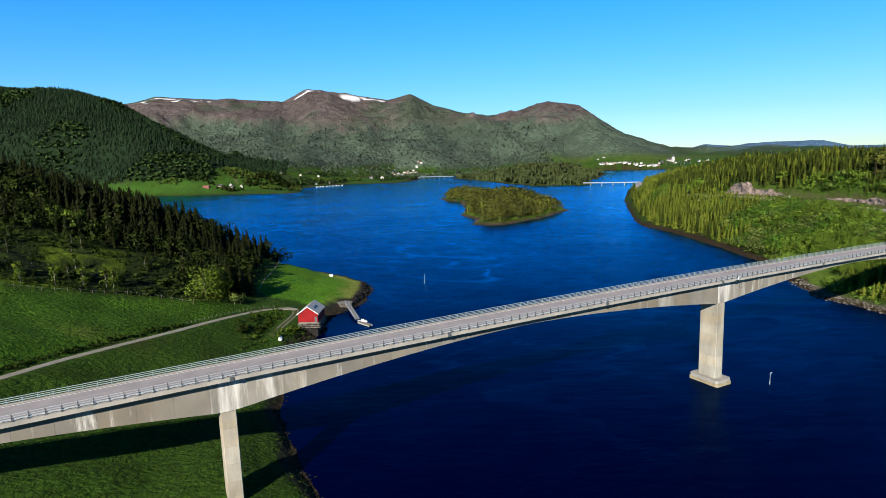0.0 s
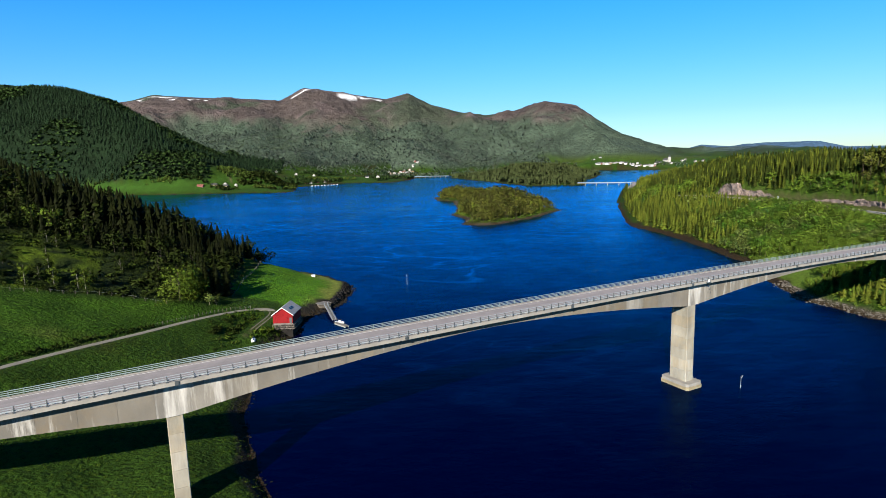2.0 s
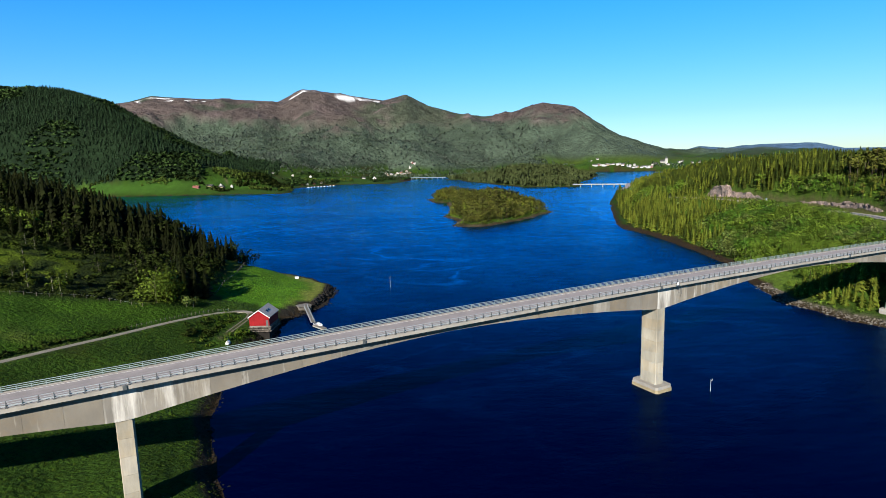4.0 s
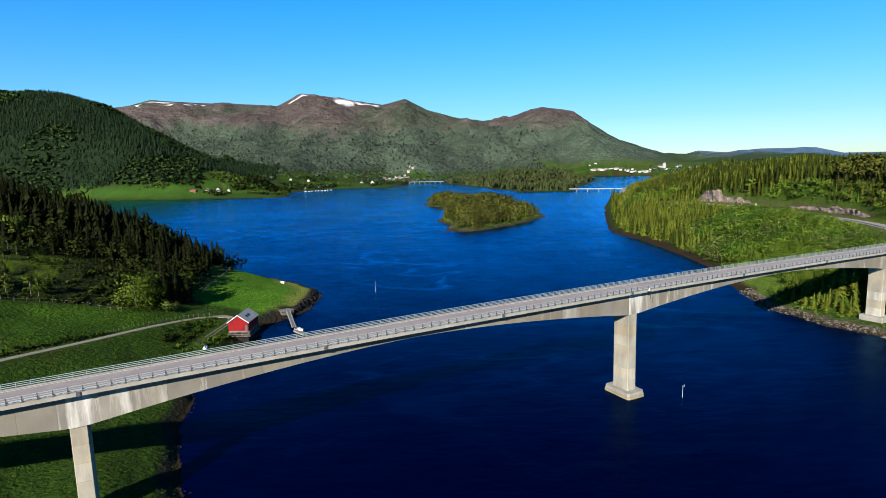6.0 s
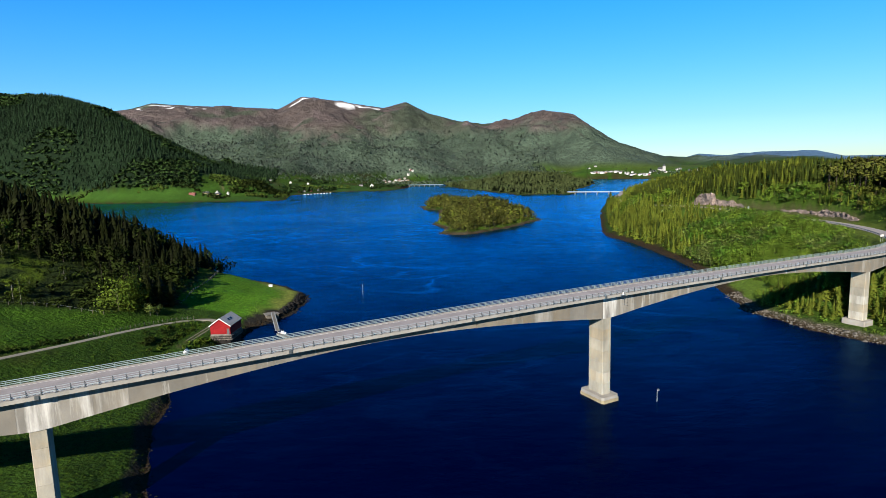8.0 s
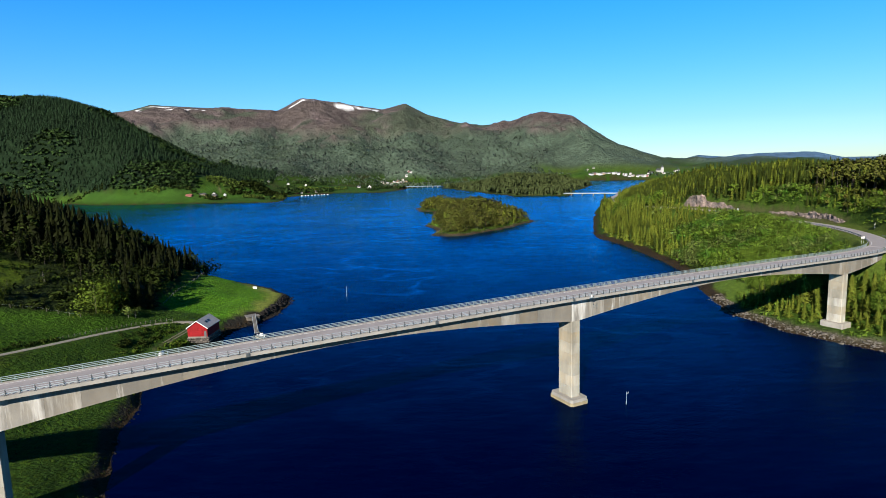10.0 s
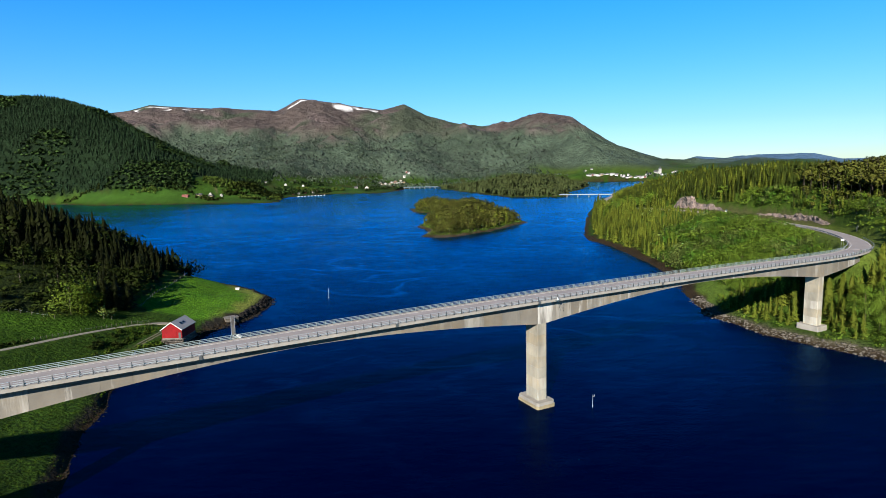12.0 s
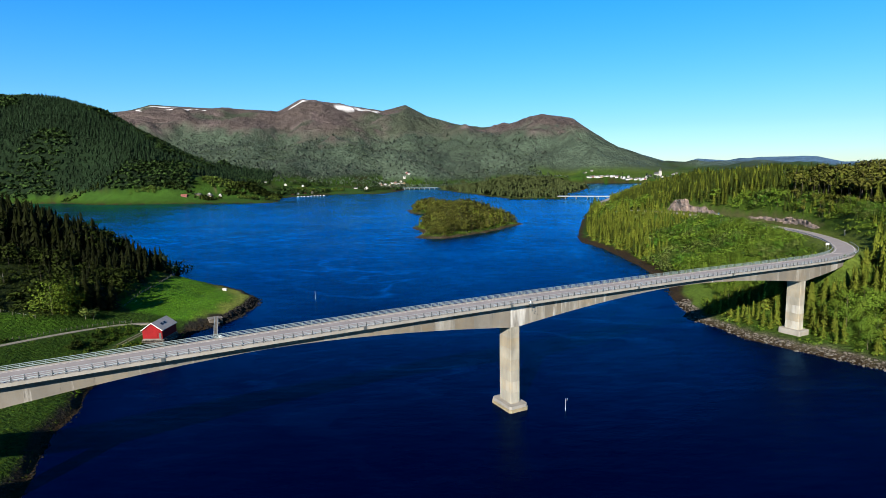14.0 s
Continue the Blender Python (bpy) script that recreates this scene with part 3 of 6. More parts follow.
    c = lay(c, (0.0528, 0.0840, 0.0088), marsh * 0.9)
    flat = (s["right"] > -30) & (y > 235) & (y < 470)
    weed = np.maximum(ss(1.1, 0.5, z), flat * ss(9, 6, s["right"] + 2 * n2)) * (s["bed"] > -30)
    c = lay(c, (0.0170, 0.0119, 0.0060), weed)
    cut = (s["road"] > 6) & (s["road"] < 13) & (x > 250) & (y > 290) & (y < 470)
    c = lay(c, (0.0373, 0.0373, 0.0150), cut * 0.8)
    c = lay(c, (0.0369, 0.0403, 0.0154), ss(0.7, 0.3, s["track"]))
    far = np.zeros((len(x), 4))
    far[:, 0] = wood * (1 - heath) * (s["north"] > 0)
    far[:, 1] = np.maximum(heath, wood * 0.35) * (1 - snow * strip * ss(-2, 6, under) * ss(75, 50, under))
    return np.clip(c, 0.002, 0.9), far


CX, CY = 24.0, -40.0
ang = np.concatenate([np.linspace(-50, 50, 500), np.arange(54, 307, 6.0)])
rad = np.sort(np.concatenate([[0], np.geomspace(25, 4960, 360), np.linspace(4000, 4345, 36), np.linspace(4360, 4700, 28)]))
A, Rr = np.meshgrid(np.radians(ang), rad, indexing="ij")
gx, gy = (CX + Rr * np.sin(A)).ravel(), (CY + Rr * np.cos(A)).ravel()
gz, gs = shape(gx, gy)
na, nr = len(ang), len(rad)
ii, jj = np.meshgrid(np.arange(na), np.arange(nr - 1), indexing="ij")
q = np.stack([ii * nr + jj, ii * nr + jj + 1, ((ii + 1) % na) * nr + jj + 1, ((ii + 1) % na) * nr + jj], -1).reshape(-1, 4)
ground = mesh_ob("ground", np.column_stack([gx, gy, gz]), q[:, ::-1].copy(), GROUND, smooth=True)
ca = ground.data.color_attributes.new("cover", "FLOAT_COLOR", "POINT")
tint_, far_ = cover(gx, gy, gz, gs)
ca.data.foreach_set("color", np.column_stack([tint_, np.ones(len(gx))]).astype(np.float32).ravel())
cb = ground.data.color_attributes.new("far_cover", "FLOAT_COLOR", "POINT")
cb.data.foreach_set("color", far_.astype(np.float32).ravel())
tagged(ground, "green fields, wooded hills and brown mountains round a fjord", "ground", kind="structure")

wa = np.radians(np.arange(0, 360, 3.0))
wv = np.vstack([[CX, CY, 0]] + [np.column_stack([CX + r * np.sin(wa), CY + r * np.cos(wa), 0 * wa]) for r in (400, 1500, 4950)])
wf = [(0, 1 + i, 1 + (i + 1) % 120) for i in range(120)]
for k in (0, 1):
    a, bb = 1 + 120 * k, 121 + 120 * k
    wf += [(a + i, bb + i, bb + (i + 1) % 120, a + (i + 1) % 120) for i in range(120)]
water = mesh_ob("water", wv, wf, WATER)
if water.data.polygons[0].normal.z < 0:
    water.data.flip_normals()
tagged(water, "deep blue fjord water with light ripples", "water", kind="structure")
if ground.data.polygons[1000].normal.z < 0:
    ground.data.flip_normals()

# ---- the bridge ----
# Its line in plan: straight over three piers, then into the bend
def bridge_line():
    pts = [(BX + DX * u, BY + DY * u, deck_z(u)) for u in np.arange(-190, 114, 2.0)]
    bend = dense([pts[-3], pts[-1], (188, 192.5, 25.35), (201, 203, 25.1), (212, 216, 24.9)], 2.0)
    bend = bend[(bend[:, 0] > pts[-1][0] + 1) & (bend[:, 0] < 202)]
    return np.vstack([np.array(pts), bend])


BRIDGE = bridge_line()
seg = np.linalg.norm(np.diff(BRIDGE[:, :2], axis=0), axis=1)
BS = np.concatenate([[0], np.cumsum(seg)])
PIERS = (190 - 113.7, 190.0, 190 + 112.8)


def sect(line, stations, s):
    """Point, direction and side at distances s along a line."""
    p = np.column_stack([np.interp(s, stations, line[:, i]) for i in range(3)])
    e = 0.5
    t = np.column_stack([np.interp(s + e, stations, line[:, i]) - np.interp(s - e, stations, line[:, i]) for i in (0, 1)])
    t /= np.linalg.norm(t, axis=1)[:, None]
    return p, t, np.column_stack([-t[:, 1], t[:, 0]])


def sweep(name, line, stations, s, profile, mat, parent, closed=True, label="", smooth=False):
    """A solid drawn along a line; profile gives (side, height) points, or is a function of s."""
    s = np.asarray(s, float)
    p, t, n = sect(line, stations, s)
    rows = []
    for i, si in enumerate(s):
        pr = profile(si) if callable(profile) else profile
        rows.append([(p[i, 0] + n[i, 0] * v, p[i, 1] + n[i, 1] * v, p[i, 2] + h) for v, h in pr])
    k = len(rows[0])
    verts = [v for r in rows for v in r]
    faces = []
    for i in range(len(s) - 1):
        for j in range(k if closed else k - 1):
            faces.append((i * k + j, i * k + (j + 1) % k, (i + 1) * k + (j + 1) % k, (i + 1) * k + j))
    if closed:
        faces += [tuple(range(k))[::-1], tuple((len(s) - 1) * k + j for j in range(k))]
    bm = bmesh.new()
    vs = [bm.verts.new(v) for v in verts]
    for f in faces:
        bm.faces.new([vs[i] for i in f])
    return part(name, bm, mat, parent, label, smooth)


def depth(s):
    """Depth of the box girder under the road surface: deep over the piers, shallow in mid span."""
    out = 1.8
    for pier in PIERS:
        d = max(0.0, abs(s - pier) - 1.3) / 56.0
        if d < 1:
            out = max(out, 1.8 + 4.1 * (1 - d) ** 1.7)
    return out


END = BS[-1]
bridge = thing("bridge", 0, 0, 0, 0, "long grey concrete box-girder road bridge on three piers", "bridge")
st = np.arange(0, END + 0.1, 3.0)
HW = 3.95
sweep("deck_slab", BRIDGE, BS, st, [(-HW, -0.12), (HW, -0.12), (HW, -0.38), (2.6, -0.62), (-2.6, -0.62), (-HW, -0.38)], CONCRETE_PLAIN, bridge)
for side in (-1, 1):
    a, c = side * (HW - 0.42), side * (HW + 0.18)
    sweep("edge_beam", BRIDGE, BS, st, [(a, 0.09), (c, 0.07), (c, -0.5), (a + side * 0.3, -0.5), (a + side * 0.3, -0.13), (a, -0.13)], CONCRETE_PLAIN, bridge, label="pale concrete edge beam")
sweep("carriageway", BRIDGE, BS, st, [(-HW + 0.42, -0.119), (-HW + 0.42, 0.0), (HW - 0.42, 0.0), (HW - 0.42, -0.119)], ASPHALT, bridge, label="worn grey-mauve asphalt")
for side in (-1, 1):
    a = side * (HW - 0.95)
    sweep("edge_line", BRIDGE, BS, st, [(a - 0.06, 0.002), (a - 0.06, 0.006), (a + 0.06, 0.006), (a + 0.06, 0.002)], WHITE_PAINT, bridge, label="white painted edge line")

joints = list(np.arange(PIERS[0] - 5 * 15 - 2.5, END - 1, 5.0))
joints = [j for j in joints if j > 0] + [END]
for a, c in zip([0.0] + joints[:-1], joints):
    if c - a < 0.5:
        continue
    top = lambda s: [(-2.35, -0.55), (2.35, -0.55), (2.35, -depth(s)), (-2.35, -depth(s))]
    inset = 0.012
    sweep("girder_segment", BRIDGE, BS, np.linspace(a + inset, c - inset, 4), top, CONCRETE_LIMED if min(abs((a + c) / 2 - 2.5 - q_) for q_ in PIERS[:2]) < 2.7 else CONCRETE, bridge)
core = lambda s: [(-2.3, -0.56), (2.3, -0.56), (2.3, -depth(s) + 0.05), (-2.3, -depth(s) + 0.05)]
sweep("girder_core", BRIDGE, BS, np.arange(0.1, END - 0.1, 2.5), core, CONCRETE_PLAIN, bridge)


def column(name, x0, x1, y0, y1, z0, z1, chamfer, mat, parent, label=""):
    bm = box(x0, y0, z0, x1, y1, z1)
    bmesh.ops.bevel(bm, geom=[e for e in bm.edges if abs(e.verts[0].co.z - e.verts[1].co.z) > 0.1], offset=chamfer, segments=1, affect="EDGES")
    return part(name, bm, mat, parent, label)


yaw = math.degrees(math.atan2(DY, DX))
for k, (u, foot, hw, ht) in enumerate(((-113.7, 2.5, 2.15, 1.2), (0.0, 0.0, 2.45, 1.32), (112.8, 2.2, 2.3, 1.32))):
    p = thing("pier", BX + DX * u, BY + DY * u, 0, yaw)
    p.parent = bridge
    zt = deck_z(u) - 5.9 + 0.02
    # lifts of one casting each, with a fine joint between them
    z0 = {0: 1.5, 1: 1.5, 2: 3.4}[k]
    n = 6 if k != 1 else 7
    for i in range(n):
        a, c = z0 + (zt - z0) * i / n, z0 + (zt - z0) * (i + 1) / n
        column("pier_lift", -ht, ht, -hw, hw, a + (0.0 if i == 0 else 0.025), c, 0.12, CONCRETE_PIER, p)
    column("pier_core", -ht + 0.06, ht - 0.06, -hw + 0.06, hw - 0.06, z0 - 0.5, zt - 0.1, 0.1, CONCRETE_PLAIN, p)
    if k == 1:
        column("footing", -2.6, 2.6, -4.1, 4.1, 0.75, 1.55, 0.5, CONCRETE_PLAIN, p, "stepped concrete footing")
        column("footing", -2.75, 2.75, -4.25, 4.25, -3.0, 0.78, 0.5, CONCRETE_WET, p, "tide-stained yellowish concrete footing")
    elif k == 2:
        column("footing", -2.6, 2.6, -3.6, 3.6, -1.0, 3.45, 0.2, CONCRETE_PLAIN, p, "pale concrete footing among stones")
    else:
        column("footing", -1.9, 1.9, -3.0, 3.0, 0.0, 1.9, 0.2, CONCRETE_PLAIN, p)

# abutment at the end of the bend
ap, at_, an_ = sect(BRIDGE, BS, np.array([END - 1.0]))
ab = part("abutment", box(-1.2, -3.9, -9.0, 1.6, 3.9, -0.65, 0.1), CONCRETE_PLAIN, bridge, "pale concrete abutment in the hillside")
ab.matrix_basis = pose(ap[0, 0], ap[0, 1], ap[0, 2], 0, 0, math.degrees(math.atan2(at_[0, 1], at_[0, 0])))

# drains and brackets under the near edge
for u in (-113.0, -75.5, -38.0, -2.0, 38.0, 75.5):
    bm = box(-0.3, -0.12, -0.15, 0.3, 0.25, 0.5, 0.03)
    o = part("drain_outlet", bm, STEEL_DARK, bridge, "dark steel drain outlet")
    o.matrix_basis = pose(BX + DX * u + DY * 4.2, BY + DY * u - DX * 4.2, deck_z(u) - 0.35, 0, 0, yaw)


def railing(side, label):
    r = thing("bridge_railing", 0, 0, 0, 0, label, "railing", "railings of the bridge")
    v = side * (HW - 0.08)
    tubes = ((1.06, 0.04, 0.035), (0.72, 0.025, 0.035), (0.42, 0.03, 0.08)) if side < 0 else ((0.95, 0.04, 0.05), (0.66, 0.03, 0.05), (0.36, 0.03, 0.07))
    for h, w, t in tubes:
        q = v - side * 0.06
        sweep("rail", BRIDGE, BS, np.arange(0, END + 0.1, 2.5), [(q - w, h - t), (q + w, h - t), (q + w, h + t), (q - w, h + t)], STEEL if side < 0 else STEEL_GREEN, r)
    thick = 0.05 if side < 0 else 0.025
    bm = box(-thick, -0.07, 0.06, thick, 0.07, 1.08 if side < 0 else 0.96)
    box(-0.16, -0.16, 0.05, 0.16, 0.16, 0.12, bm=bm)
    box(-0.06, -0.16, 0.5, 0.06, 0.0, 0.62, bm=bm)
    me = bpy.data.meshes.new("post")
    bm.to_mesh(me)
    bm.free()
    me.materials.append(STEEL_GREEN if side > 0 else STEEL_DARK)
    s = np.arange(0.9, END, 1.87)
    p, t, n = sect(BRIDGE, BS, s)
    for i in range(len(s)):
        o = new("post", me)
        o.parent = r
        o.matrix_basis = pose(p[i, 0] + n[i, 0] * v, p[i, 1] + n[i, 1] * v, p[i, 2], 0, 0, math.degrees(math.atan2(t[i, 1], t[i, 0])))


railing(-1, "grey galvanised steel railing with dark posts on the bridge edge")
railing(1, "weathered greenish steel railing on the far bridge edge")

# the road on from the bridge
RS = np.concatenate([[0], np.cumsum(np.linalg.norm(np.diff(ROAD[:, :2], axis=0), axis=1))])
road = thing("road", 0, 0, 0, 0, "narrow grey asphalt road curving along the wooded slope", "road", kind="structure")
sr_ = np.arange(16.0, RS[-1] - 4, 4.0)
sweep("road_surface", ROAD, RS, sr_, [(-3.7, -0.2), (-3.4, 0.0), (3.4, 0.0), (3.7, -0.2)], ASPHALT, road)
for v in (-2.95, 2.95):
    sweep("edge_line", ROAD, RS, sr_[:60], [(v - 0.06, 0.003), (v - 0.06, 0.008), (v + 0.06, 0.008), (v + 0.06, 0.003)], WHITE_PAINT, road)

# ---- boathouse, jetty and what lies by the shore ----
RED = plain("red_boards", (0.1050, 0.0030, 0.0040), 0.85, 0, 5.0, 0.15, 0.12)
RED.node_tree.nodes["Principled BSDF"].inputs["Specular IOR Level"].default_value = 0.15
ROOF_GREY = plain("grey_roofing", (0.160, 0.160, 0.162), 0.6, 0.1, 3.0, 0.15, 0.1)
DARK_GLASS = plain("dark_glass", (0.0060, 0.0074, 0.0094), 0.1, 0, 2.0, 0.05)
FENCE_WOOD = plain("fence_wood", (0.035, 0.031, 0.026), 0.9, 0, 4.0, 0.25, 0.2)
OLD_WOOD = plain("weathered_wood", (0.068, 0.063, 0.056), 0.85, 0, 4.0, 0.25, 0.15)
STONE = plain("grey_stone", (0.0647, 0.0588, 0.0498), 0.9, 0, 1.2, 0.3, 0.25, 0.3, 0.08)
# dark wet rock; the shade on the left banks is put into it too
ROCK_DARK = plain("dark_shore_rock", (0.0065, 0.006, 0.0055), 0.85, 0, 1.2, 0.3, 0.3, 0.3, 0.08)
for dull in (STONE, ROCK_DARK):
    dull.node_tree.nodes["Principled BSDF"].inputs["Specular IOR Level"].default_value = 0.08
GEL_WHITE = plain("white_gelcoat", (0.3720, 0.3720, 0.3720), 0.25, 0, 2.0, 0.04)


def gable_roof(w, l, eave, rise, over, thick, mat, parent):
    """Two roof slabs over a house that lies along y."""
    for s in (-1, 1):
        bm = bmesh.new()
        k = rise / (w / 2)
        xe = w / 2 + over
        ze = eave - over * k
        pr = [(0, eave + rise), (s * xe, ze), (s * xe, ze + thick), (0, eave + rise + thick)]
        vs = [[bm.verts.new((x, y, z)) for x, z in pr] for y in (-over, l + over)]
        for i in range(4):
            bm.faces.new((vs[0][i], vs[0][(i + 1) % 4], vs[1][(i + 1) % 4], vs[1][i]))
        bm.faces.new(vs[0])
        bm.faces.new(vs[1][::-1])
        part("roof", bm, mat, parent)


def house_body(w, l, eave, rise, z0=0.0):
    bm = bmesh.new()
    pr = [(-w / 2, z0), (w / 2, z0), (w / 2, eave), (0, eave + rise), (-w / 2, eave)]
    vs = [[bm.verts.new((x, y, z)) for x, z in pr] for y in (0, l)]
    for i in range(5):
        bm.faces.new((vs[0][i], vs[0][(i + 1) % 5], vs[1][(i + 1) % 5], vs[1][i]))
    bm.faces.new(vs[0])
    bm.faces.new(vs[1][::-1])
    return bm


barn = thing("boathouse", -40.4, 189.6, 4.9, -4, "red wooden boathouse with a grey roof on a stone base", "boathouse")
W, L, EV, RI = 6.6, 9.5, 3.0, 2.3
part("wall", house_body(W - 0.1, L, EV, RI), RED, barn, "dark red board core")
nb = 33
for i in range(nb):
    x0, x1 = -W / 2 + W * i / nb, -W / 2 + W * (i + 1) / nb
    top = EV + RI * (1 - abs((x0 + x1) / 2) / (W / 2)) - 0.02
    part("board", box(x0 + 0.008, -0.05, -0.05, x1 - 0.008, 0.02, top), RED, barn)
for s in (-1, 1):
    for i in range(24):
        y0, y1 = L * i / 24, L * (i + 1) / 24
        part("board", box(s * W / 2 - 0.05, y0 + 0.01, -0.05, s * W / 2 + 0.02, y1 - 0.01, EV - 0.05), RED, barn)
gable_roof(W, L, EV, RI, 0.35, 0.14, ROOF_GREY, barn)
for s in (-1, 1):
    bm = bmesh.new()
    k = RI / (W / 2)
    pr = [(0, EV + RI + 0.16), (s * (W / 2 + 0.38), EV - 0.38 * k + 0.16), (s * (W / 2 + 0.38), EV - 0.38 * k - 0.12), (0, EV + RI - 0.1)]
    vs = [[bm.verts.new((x, y, z)) for x, z in pr] for y in (-0.45, -0.36)]
    for i in range(4):
        bm.faces.new((vs[0][i], vs[0][(i + 1) % 4], vs[1][(i + 1) % 4], vs[1][i]))
    bm.faces.new(vs[0])
    bm.faces.new(vs[1][::-1])
    part("bargeboard", bm, WHITE_PAINT, barn, "white bargeboard")
d = part("door", box(-1.6, -0.12, 0.0, 1.6, -0.05, 2.1, 0.02), RED, barn, "wide red boarded doors")
part("door_rail", box(-1.6, -0.16, 1.0, 1.6, -0.121, 1.12), RED, d)
part("hatch", box(-0.5, -0.1, 3.3, 0.5, -0.05, 4.1, 0.02), RED, barn)
part("side_door", box(2.2, -0.1, 0.0, 3.0, -0.05, 1.9, 0.02), STEEL_DARK, barn, "dark side door")
for y in (3.2, 5.0):
    k = RI / (W / 2)
    bm = box(-0.45, -0.6, 0.0, 0.45, 0.6, 0.1, 0.02)
    o = part("roof_window", bm, DARK_GLASS, barn, "dark roof window")
    o.matrix_basis = pose(1.7, y, EV + RI - 1.7 * k + 0.16, 0, math.degrees(math.atan(k)), 0)
part("sill_beam", box(-W / 2 - 0.05, -0.1, -0.25, W / 2 + 0.05, L + 0.1, -0.05), OLD_WOOD, barn)


def boulder_mesh(seed, squash=0.7):
    """A rough angular stone about one metre across."""
    r = np.random.default_rng(seed)
    bm = bmesh.new()
    bmesh.ops.create_icosphere(bm, subdivisions=1, radius=0.5)
    for v in bm.verts:
        v.co *= 0.75 + 0.5 * r.random()
        v.co.z *= squash
    return bm


BOULDERS = []
for i in range(5):
    bm = boulder_mesh(50 + i)
    me = bpy.data.meshes.new("boulder")
    bm.to_mesh(me)
    bm.free()
    BOULDERS.append(me)

# dry stone base under the boathouse: single stones stacked along its front and right side
base = thing("foundation_wall", -40.4, 189.6, 1.4, -4, "rough grey dry stone base under the boathouse", "stone wall")
stones = []
for row in range(3, 6):
    for i in range(13):
        stones.append((-W / 2 - 0.1 + i * 0.57 + 0.25 * (row % 2), -0.25 - 0.1 * (5 - row), row * 0.6))
    for i in range(16):
        stones.append((W / 2 + 0.1 + 0.1 * (5 - row), 0.3 + i * 0.6, row * 0.6))
BASE_STONE = plain("base_stone", (0.050, 0.043, 0.035), 0.9, 0, 1.2, 0.35, 0.5, 0.3, 0.08)
STONE_MESH = []
for me in BOULDERS:
    c = me.copy()
    c.materials.append(BASE_STONE)
    STONE_MESH.append(c)
for i, (x, y, z) in enumerate(stones):
    o = new("stone", STONE_MESH[i % 5])
    o.parent = base
    o.matrix_basis = pose(x, y, z, 0, 0, 37 * i) @ Matrix.Diagonal((0.85, 0.75, 0.85, 1))
part("fill", box(-W / 2 + 0.3, 0.25, -1.6, W / 2 - 0.3, L, 3.2), ROCK_DARK, base, "dark rock under the boathouse")
part("sill_beam", box(-W / 2 + 0.2, -0.35, 3.15, W / 2 - 0.4, 0.0, 3.55, 0.04), OLD_WOOD, base, "pale weathered sill beam")

# jetty: a stone landing, a gangway and a floating dock with a boat
landing = thing("stone_landing", -33.4, 227, 0, 30, "low stone landing with a wooden deck", "landing")
part("stonework", box(-2.6, -2.2, -1.5, 2.6, 3.5, 2.2, 0.3), STONE, landing)
part("decking", box(-2.7, -2.4, 2.2, 2.7, 3.6, 2.4, 0.04), OLD_WOOD, landing, "grey wooden decking")
gang = thing("gangway", -32.2, 225.2, 2.3, 18.0, "sloping grey gangway with low rails", "gangway")
GL = 19.5
for i in range(39):
    y = -0.25 - i * 0.5
    part("plank", box(-0.6, y - 0.235, -0.04 + y * 0.082, 0.6, y + 0.235, 0.03 + y * 0.082), OLD_WOOD, gang)
for s in (-1, 1):
    for h, w in ((0.0, 0.1), (0.95, 0.035), (0.5, 0.03)):
        bm = bmesh.new()
        vs = [bm.verts.new((s * 0.63 + dx, y, h + y * 0.082 + dz)) for y in (0, -GL) for dx, dz in ((-w, -w), (w, -w), (w, w), (-w, w))]
        for i in range(4):
            bm.faces.new((vs[i], vs[(i + 1) % 4], vs[4 + (i + 1) % 4], vs[4 + i]))
        bm.faces.new(vs[:4])
        bm.faces.new(vs[4:][::-1])
        part("rail" if h else "side_beam", bm, STEEL, gang)
dock = thing("floating_dock", -22.9, 201.4, 0, -50, "grey plank floating dock beside the boat", "dock")
for i in range(8):
    part("plank", box(-3.6 + i * 0.9, -0.9, 0.45, -2.74 + i * 0.9, 0.9, 0.55), OLD_WOOD, dock)
for s in (-1, 1):
    part("float", box(-3.5, s * 0.6 - 0.25, -0.3, 3.5, s * 0.6 + 0.25, 0.44, 0.1), CONCRETE_PLAIN, dock)


